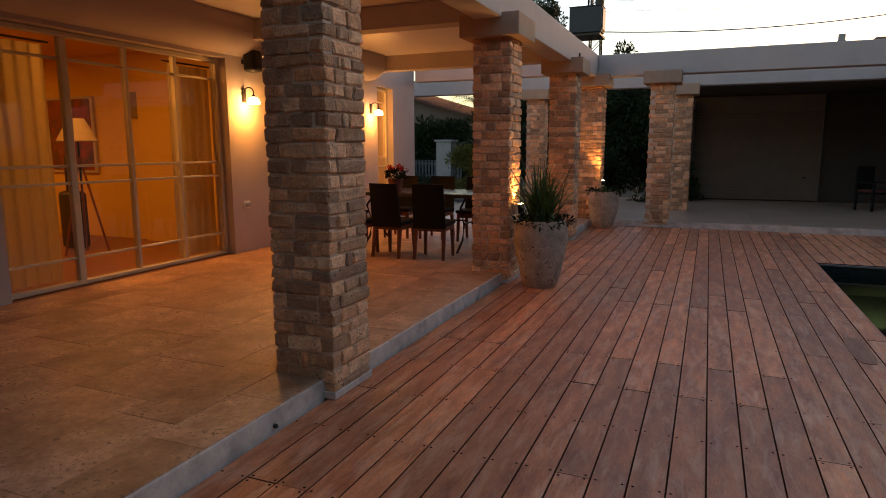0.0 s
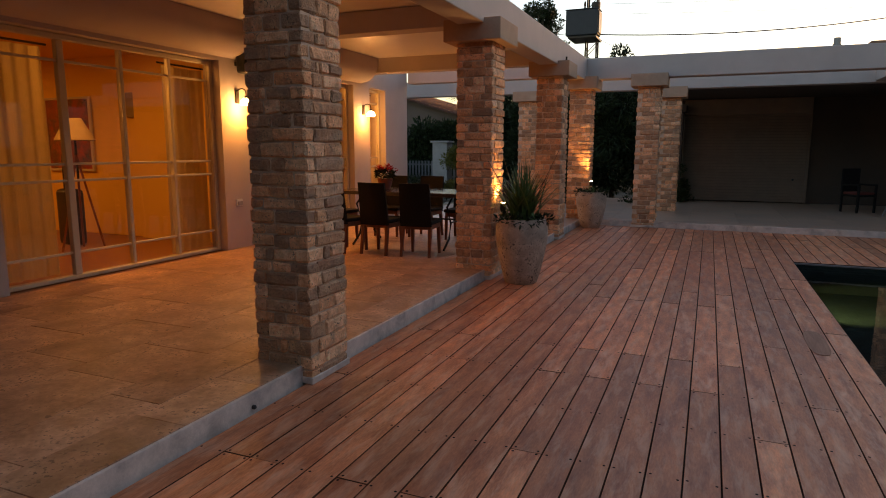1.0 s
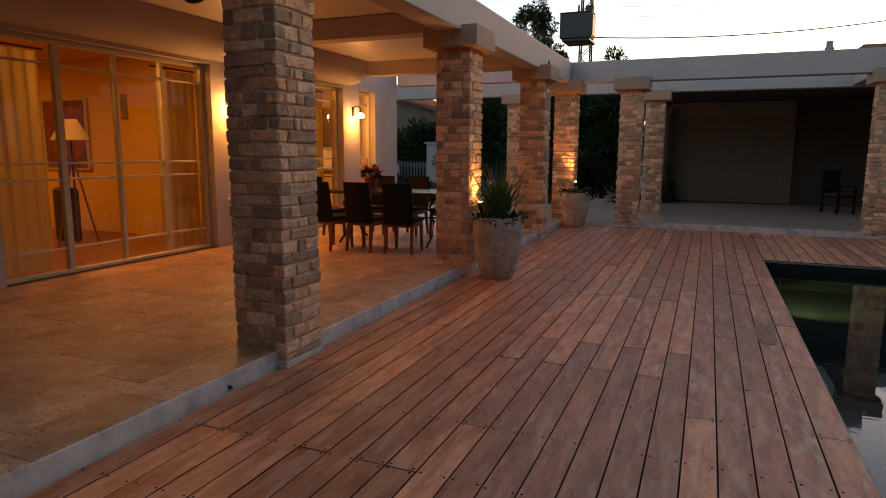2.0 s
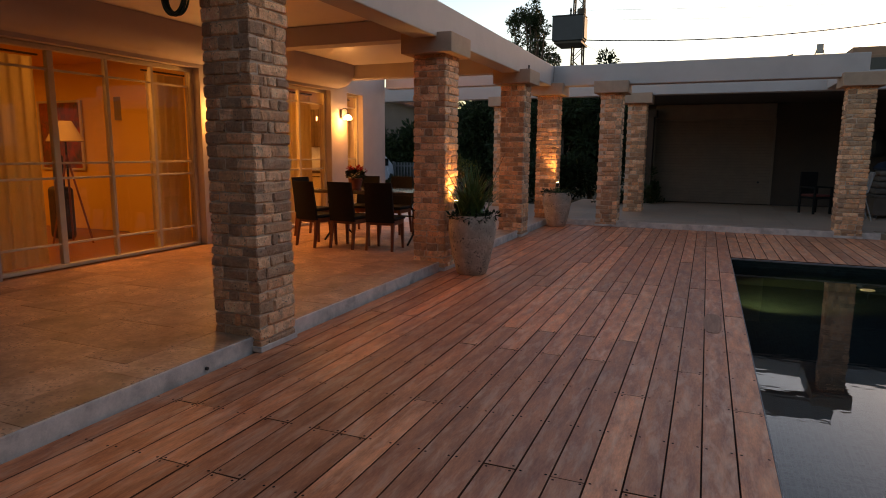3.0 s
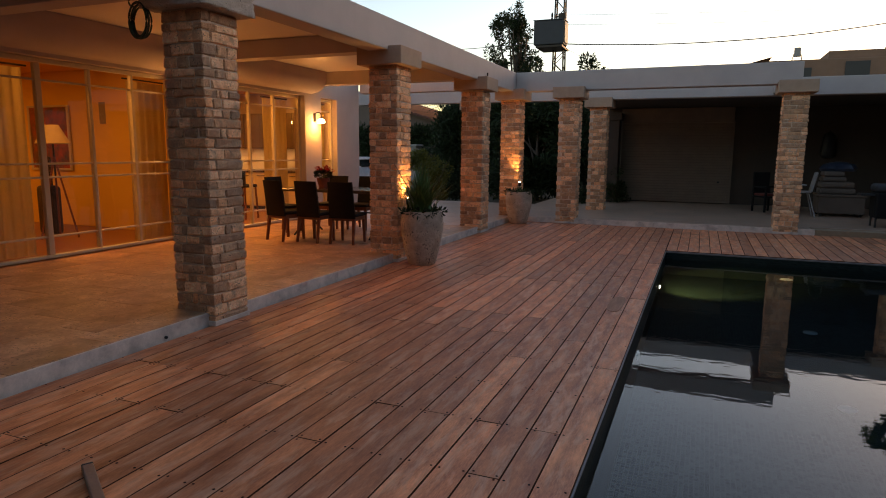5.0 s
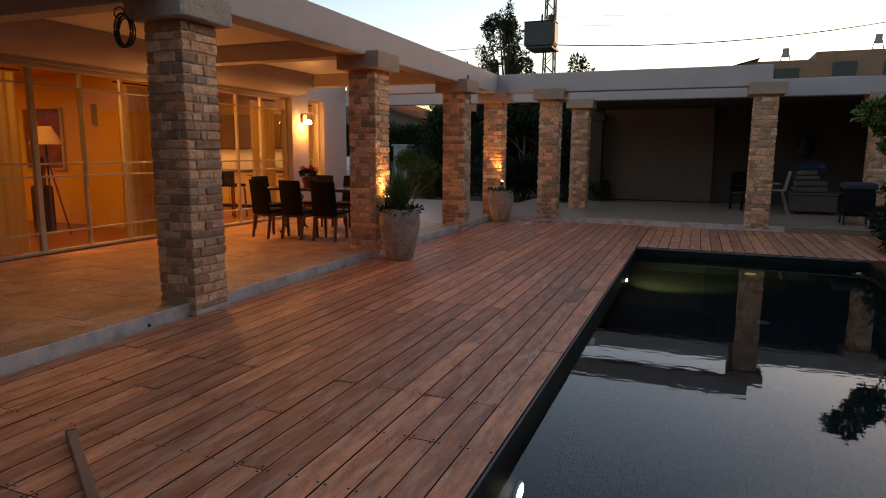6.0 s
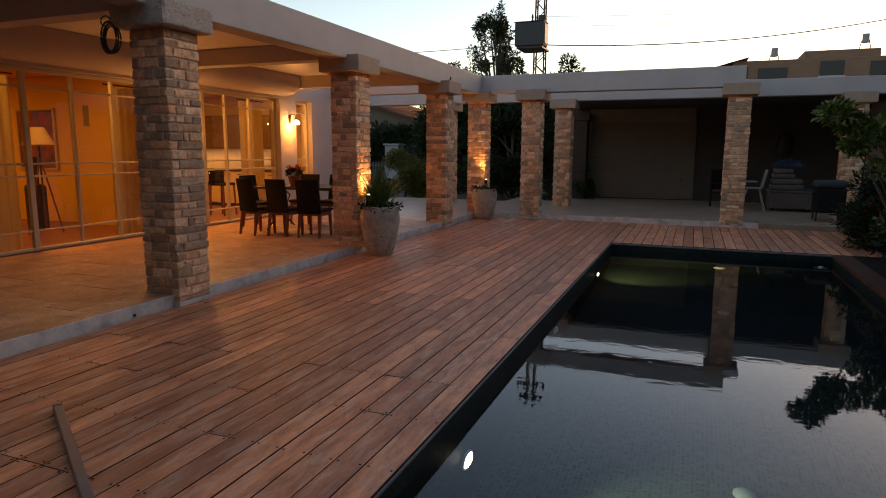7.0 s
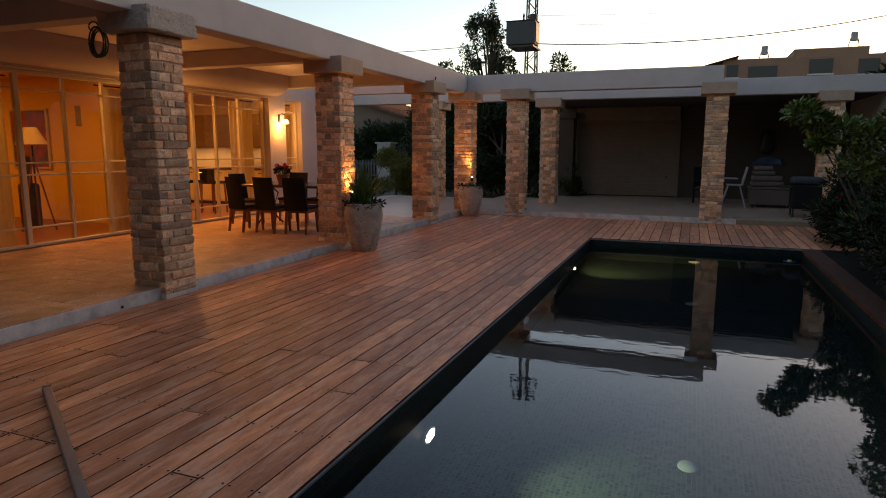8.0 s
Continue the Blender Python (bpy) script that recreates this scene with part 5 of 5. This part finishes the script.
def cable(name, a, b, sag, r_, label):
    a, b = Vector(a), Vector(b)
    pts = [a + (b - a) * (k / 20) - Vector((0, 0, sag * 4 * (k / 20) * (1 - k / 20))) for k in range(21)]
    ob = part(name, tube(pts, r_, 5), BLACK)
    return tagged(ob, label, "cable", "overhead cables")


cable("overhead_cable", (-5.6, 34.0, 7.4), (16.5, 44.0, 10.0), 0.75, 0.03, "thin black power cable sagging across the sky")
cable("overhead_cable", (-5.6, 34.0, 8.9), (30.0, 44.0, 9.9), 0.3, 0.008, "thin black power cable across the sky")
cable("overhead_cable", (-5.6, 34.0, 8.4), (30.0, 44.0, 9.3), 0.3, 0.008, "thin black power cable across the sky")
cable("overhead_cable", (-5.6, 34.0, 7.6), (-26.0, 20.0, 6.0), 0.5, 0.016, "thin black power cable towards the house")
cable("overhead_cable", (-5.5, 33.6, 7.2), (0.5, 30.0, 4.6), 0.3, 0.008, "thin black service cable to the carport")

# ---- pieces: bricks of the columns, deck boards, terrace slabs ----
def stone_mesh(l, w, h, seed):
    r = random.Random(seed)
    bm = bmesh.new()
    bm_box(bm, -l / 2, l / 2, -w / 2, w / 2, -h / 2, h / 2)
    bmesh.ops.bevel(bm, geom=bm.edges[:], offset=min(0.011, h * 0.15), segments=1, affect="EDGES")
    for v in bm.verts:
        v.co += Vector([(r.random() - 0.5) * 0.012 for _ in range(3)])
    me = mesh_of("brick", bm, STONE)
    return me


STONES = {}


def stone_block(parent, cx, cy, cz, l, w, h, r):
    key = (round(l / 0.02), round(w / 0.02), round(h / 0.01), r.randrange(9))
    if key not in STONES:
        STONES[key] = stone_mesh(key[0] * 0.02, key[1] * 0.02, key[2] * 0.01, hash(key) % 9999)
    ob = new("brick", STONES[key])
    ob.parent = parent
    ob.location = (cx + (r.random() - 0.5) * 0.008, cy + (r.random() - 0.5) * 0.008, cz)
    ob.rotation_euler = ((r.random() - 0.5) * 0.03, (r.random() - 0.5) * 0.03, (r.random() - 0.5) * 0.03)
    return ob


SIZE = 0.44


def column(x, y, base, top, seed, label, cap_mat=None, cap_low=None, faces="wsen", foot=True):
    """A square column of rough brick courses, with its south-west corner at x, y."""
    r = random.Random(seed)
    c = thing("brick_column", pose(x, y, base), label, "column", "brick columns of the pergola")
    H = top - base
    part("core", box(0.016, SIZE - 0.016, 0.016, SIZE - 0.016, 0.0, H), MORTAR, c, "pale mortar core")
    z = 0.0
    k = 0
    while z < H - 0.03:
        h = min(r.choice((0.07, 0.08, 0.085, 0.09, 0.10)), H - z)
        zc = z + h / 2
        hh = h - 0.008
        d = 0.10
        flip = k % 2
        # two opposite faces run through on even courses, the other two on odd ones
        for face in ("s", "n", "w", "e"):
            through_ = (face in "sn") == (flip == 0)
            if face not in faces:
                continue
            a, b = (0.0, SIZE) if through_ else (d, SIZE - d if face in "sn" or "n" in faces else SIZE)
            cuts = [a]
            n = r.choice((1, 2, 2, 3)) if through_ else r.choice((1, 1, 2))
            inner = sorted(a + (b - a) * ((i + 1) / (n + 1) + (r.random() - 0.5) * 0.22) for i in range(n if through_ else n - 1))
            cuts += inner + [b]
            for u, v in zip(cuts, cuts[1:]):
                l = v - u - 0.009
                if l < 0.03:
                    continue
                m_ = (u + v) / 2
                if face == "s":
                    stone_block(c, m_, d / 2, zc, l, d, hh, r)
                elif face == "n":
                    stone_block(c, m_, SIZE - d / 2, zc, l, d, hh, r)
                elif face == "w":
                    stone_block(c, d / 2, m_, zc, d, l, hh, r)
                else:
                    stone_block(c, SIZE - d / 2, m_, zc, d, l, hh, r)
        z += h
        k += 1
    o = 0.115
    z0 = (cap_low or top) - base
    cap = box(-o, SIZE + o, -o, SIZE + o, z0, z0 + 0.235, 0.010)
    if cap_mat is not None:
        # worn block with chipped arrises
        cap = box(-o, SIZE + o, -o, SIZE + o, z0, z0 + 0.235)
        bmesh.ops.subdivide_edges(cap, edges=cap.edges[:], cuts=15, use_grid_fill=True)
        mid = Vector((SIZE / 2, SIZE / 2, z0 + 0.117))
        for v in cap.verts:
            q = v.co - mid
            edge = sum(1 for a, b in ((abs(q.x), SIZE / 2 + o), (abs(q.y), SIZE / 2 + o), (abs(q.z), 0.117)) if b - a < 0.012)
            chip = max(0.0, noise.noise(v.co * 21.0) - 0.05) * (0.045 if edge > 1 else 0.0)
            v.co -= q.normalized() * (chip + 0.005 * (noise.noise(v.co * 34.0) + 0.3) + (0.006 if edge > 1 else 0.0))
    part("capital", cap, cap_mat or CAP, c, "cast stone capital" if cap_mat is None else "chipped pitted stone capital")
    if foot:
        part("foot", box(-0.008, SIZE + 0.009, -0.008, SIZE + 0.008, -base if base > 0 else 0.0, 0.045 - base if base > 0 else 0.045, 0.006), CONCRETE, c, "grey mortar foot")
    return c


column(-2.455, 3.02, 0.0, 2.69, 11, "square column of rough brown-beige brick under a pitted capital, at the terrace edge", CAP_ROUGH, faces="swe")
column(-2.455, 6.62, 0.0, 2.69, 12, "square column of rough brown-beige brick with an uplight beside a planter", faces="swe")
column(-2.455, 10.24, 0.0, 2.69, 13, "square column of rough brown-beige brick at the far terrace step", faces="swe")
column(-2.40, 12.62, 0.0, 2.69, 14, "square column of rough brown-beige brick lit from below behind a planter", faces="swe")
column(-1.10, 12.62, 0.0, 2.70, 15, "square column of rough brown-beige brick at the back terrace step", faces="se")
column(3.22, 12.62, 0.0, 2.70, 16, "square column of rough brown-beige brick in front of the carport", faces="swe")
column(-0.83, 15.0, TZ, 2.66, 17, "square column of rough brown-beige brick in the rear row", faces="se", foot=False)
column(5.75, 15.0, TZ, 2.66, 18, "square column of rough brown-beige brick behind the shrubs", faces="sw", foot=False)
column(-4.14, 15.0, TZ, 2.66, 19, "square column of rough brown-beige brick in the rear row", faces="se", foot=False)

# deck
deck = structure("deck", merge(box(STEP_X + 0.002, POOL[0] - 0.02, -5.0, EDGE_Y - 0.002, -0.13, -0.045), box(POOL[0] - 0.02, 7.0, POOL[3] + 0.03, 15.0, -0.13, -0.046)), UNDER,
                 "weathered reddish hardwood deck with visible screw heads", "deck")
PITCH = 0.1648
BOARDS = {}


def board(x0_, x1_, ya, yb, z=0.0):
    w, l = round(x1_ - x0_, 3), round(yb - ya, 2)
    key = (w, l, rng.randrange(2))
    if key not in BOARDS:
        b = bmesh.new()
        bm_box(b, -w / 2, w / 2, -l / 2, l / 2, -0.026, 0.0)
        top = [e for e in b.edges if all(v.co.z > -0.001 for v in e.verts)]
        bmesh.ops.bevel(b, geom=top, offset=0.0022, segments=1, affect="EDGES")
        b.normal_update()
        # sides and bevels take a darker material, so the gaps read dark
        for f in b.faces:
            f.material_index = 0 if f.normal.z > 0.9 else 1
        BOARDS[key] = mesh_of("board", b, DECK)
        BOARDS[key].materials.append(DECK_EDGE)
    ob = new("board", BOARDS[key])
    ob.parent = deck
    ob.location = ((x0_ + x1_) / 2, (ya + yb) / 2, z + (rng.random() - 0.5) * 0.003)
    ob.rotation_euler = (0, (rng.random() - 0.5) * 0.012, 0)
    return ob


screws = []
JOIST, JOIST_0 = 0.596, 2.083
# board ends as they lie on the joists, by row counted from the pool
KNOWN = {0: (0, 9), 1: (3,), 2: (0, 5), 4: (4,), 5: (3, 7), 6: (0, 4, 8), 9: (7,), 10: (4,), 11: (3,), 12: (4,), 13: (-1, 11), 14: (0, 4), 15: (-1, 3), 18: (0, 4)}
J_LOW, J_HIGH = -11, 17
row_edges = [(1.228, POOL[0] - 0.004)]
while row_edges[-1][0] - PITCH > STEP_X:
    row_edges.append((row_edges[-1][0] - PITCH, row_edges[-1][0]))
for i, (xa, xb) in enumerate(row_edges, -1):
    xa, xb = xa + 0.0024, xb - 0.0024
    ends = sorted(KNOWN.get(i, ()))
    k = min(ends) if ends else rng.randrange(-3, 4)
    picked = set(ends) | {k}
    while k > J_LOW + 3:
        k -= rng.choice((3, 4, 5, 6))
        picked.add(k)
    k = max(picked)
    while k < J_HIGH - 3:
        k += rng.choice((4, 5, 6, 7))
        picked.add(k)
    cuts = [-5.0] + [JOIST_0 + JOIST * k for k in sorted(picked) if J_LOW < k < J_HIGH + 1] + [EDGE_Y - 0.004]
    for ya, yb in zip(cuts, cuts[1:]):
        if yb - ya > 0.05:
            board(xa, xb, ya + 0.0015, yb - 0.0015)
    for k in range(J_LOW, J_HIGH + 1):
        y = JOIST_0 + JOIST * k
        for sx in (xa + 0.020, xb - 0.020):
            for dy in ((-0.022, 0.022) if k in picked else (0.0,)):
                screws.append((sx + (rng.random() - 0.5) * 0.006, y + dy + (rng.random() - 0.5) * 0.014))
col_x = row_edges[-1][0]
if col_x - STEP_X > 0.03:
    board(STEP_X + 0.004, col_x - 0.0035, -5.0, 3.0)
    board(STEP_X + 0.004, col_x - 0.0035, 3.47, EDGE_Y - 0.004)
col_x = POOL[0]
while col_x < 6.3:
    xa, xb = col_x + 0.0035, col_x + PITCH - 0.0035
    far = EDGE_Y - 0.004 if col_x < 3.9 else 14.9
    mid = POOL[3] + 0.035 + JOIST * rng.choice((2, 3, 4))
    for ya, yb in ((POOL[3] + 0.035, mid), (mid, far)):
        board(xa, xb, ya + 0.002, yb - 0.002)
    y = POOL[3] + 0.09
    while y < far:
        for sx in (0.022, PITCH - 0.030):
            screws.append((xa + sx, y))
        y += JOIST
    col_x += PITCH
sv, sf = [], []
for sx, sy in screws:
    n0 = len(sv)
    sv += [(sx + 0.0075 * math.cos(a), sy + 0.0075 * math.sin(a), 0.0016) for a in (k * math.pi / 3 for k in range(6))]
    sf.append(tuple(range(n0, n0 + 6)))
sm = bpy.data.meshes.new("screw_heads")
sm.from_pydata(sv, [], sf)
sm.materials.append(SCREW)
so = new("screw_heads", sm)
so.parent = deck
so["kind"] = "stuff"

# terrace slabs
SLABS = {}


def slab(xa, xb, ya, yb, parent):
    w, l = round(xb - xa, 3), round(yb - ya, 3)
    mat = PALE_PAVING if (ya + yb) / 2 > 10.6 else TRAVERTINE
    key = (w, l, mat.name)
    if key not in SLABS:
        b = bmesh.new()
        bm_box(b, -w / 2, w / 2, -l / 2, l / 2, -0.03, 0.0)
        top = [e for e in b.edges if all(v.co.z > -0.001 for v in e.verts)]
        bmesh.ops.bevel(b, geom=top, offset=0.002, segments=1, affect="EDGES")
        SLABS[key] = mesh_of("slab", b, mat)
    ob = new("slab", SLABS[key])
    ob.parent = parent
    ob.location = ((xa + xb) / 2, (ya + yb) / 2, TZ + (rng.random() - 0.5) * 0.002)
    return ob


def pave(xa, xb, ya, yb, widths, lengths, holes=()):
    x = xa
    while x < xb - 0.02:
        w = min(rng.choice(widths), xb - x)
        if xb - x - w < 0.12:
            w = xb - x
        y = ya - rng.random() * 0.3
        while y < yb - 0.02:
            l = rng.choice(lengths)
            a, b = max(y, ya), min(y + l, yb)
            if yb - b < 0.1:
                b = yb
            if b - a > 0.03:
                slab(x + 0.0015, x + w - 0.0015, a + 0.0015, b - 0.0015, terrace)
            y = b if b == yb else y + l
        x += w


pave(STEP_X - 0.36, STEP_X - 0.022, -4.0, EDGE_Y + 0.3, (0.338,), (0.6, 0.9, 0.75))
pave(WALL_X + 0.002, STEP_X - 0.36, -4.0, 16.1, (0.6, 0.45, 0.6), (0.6, 0.9, 0.75, 0.45))
pave(STEP_X - 0.02, 3.9, EDGE_Y + 0.022, EDGE_Y + 0.36, (0.6, 0.9), (0.4,))
pave(STEP_X - 0.36, 7.0, EDGE_Y + 0.36, 18.7, (0.6, 0.9), (0.6, 0.9))
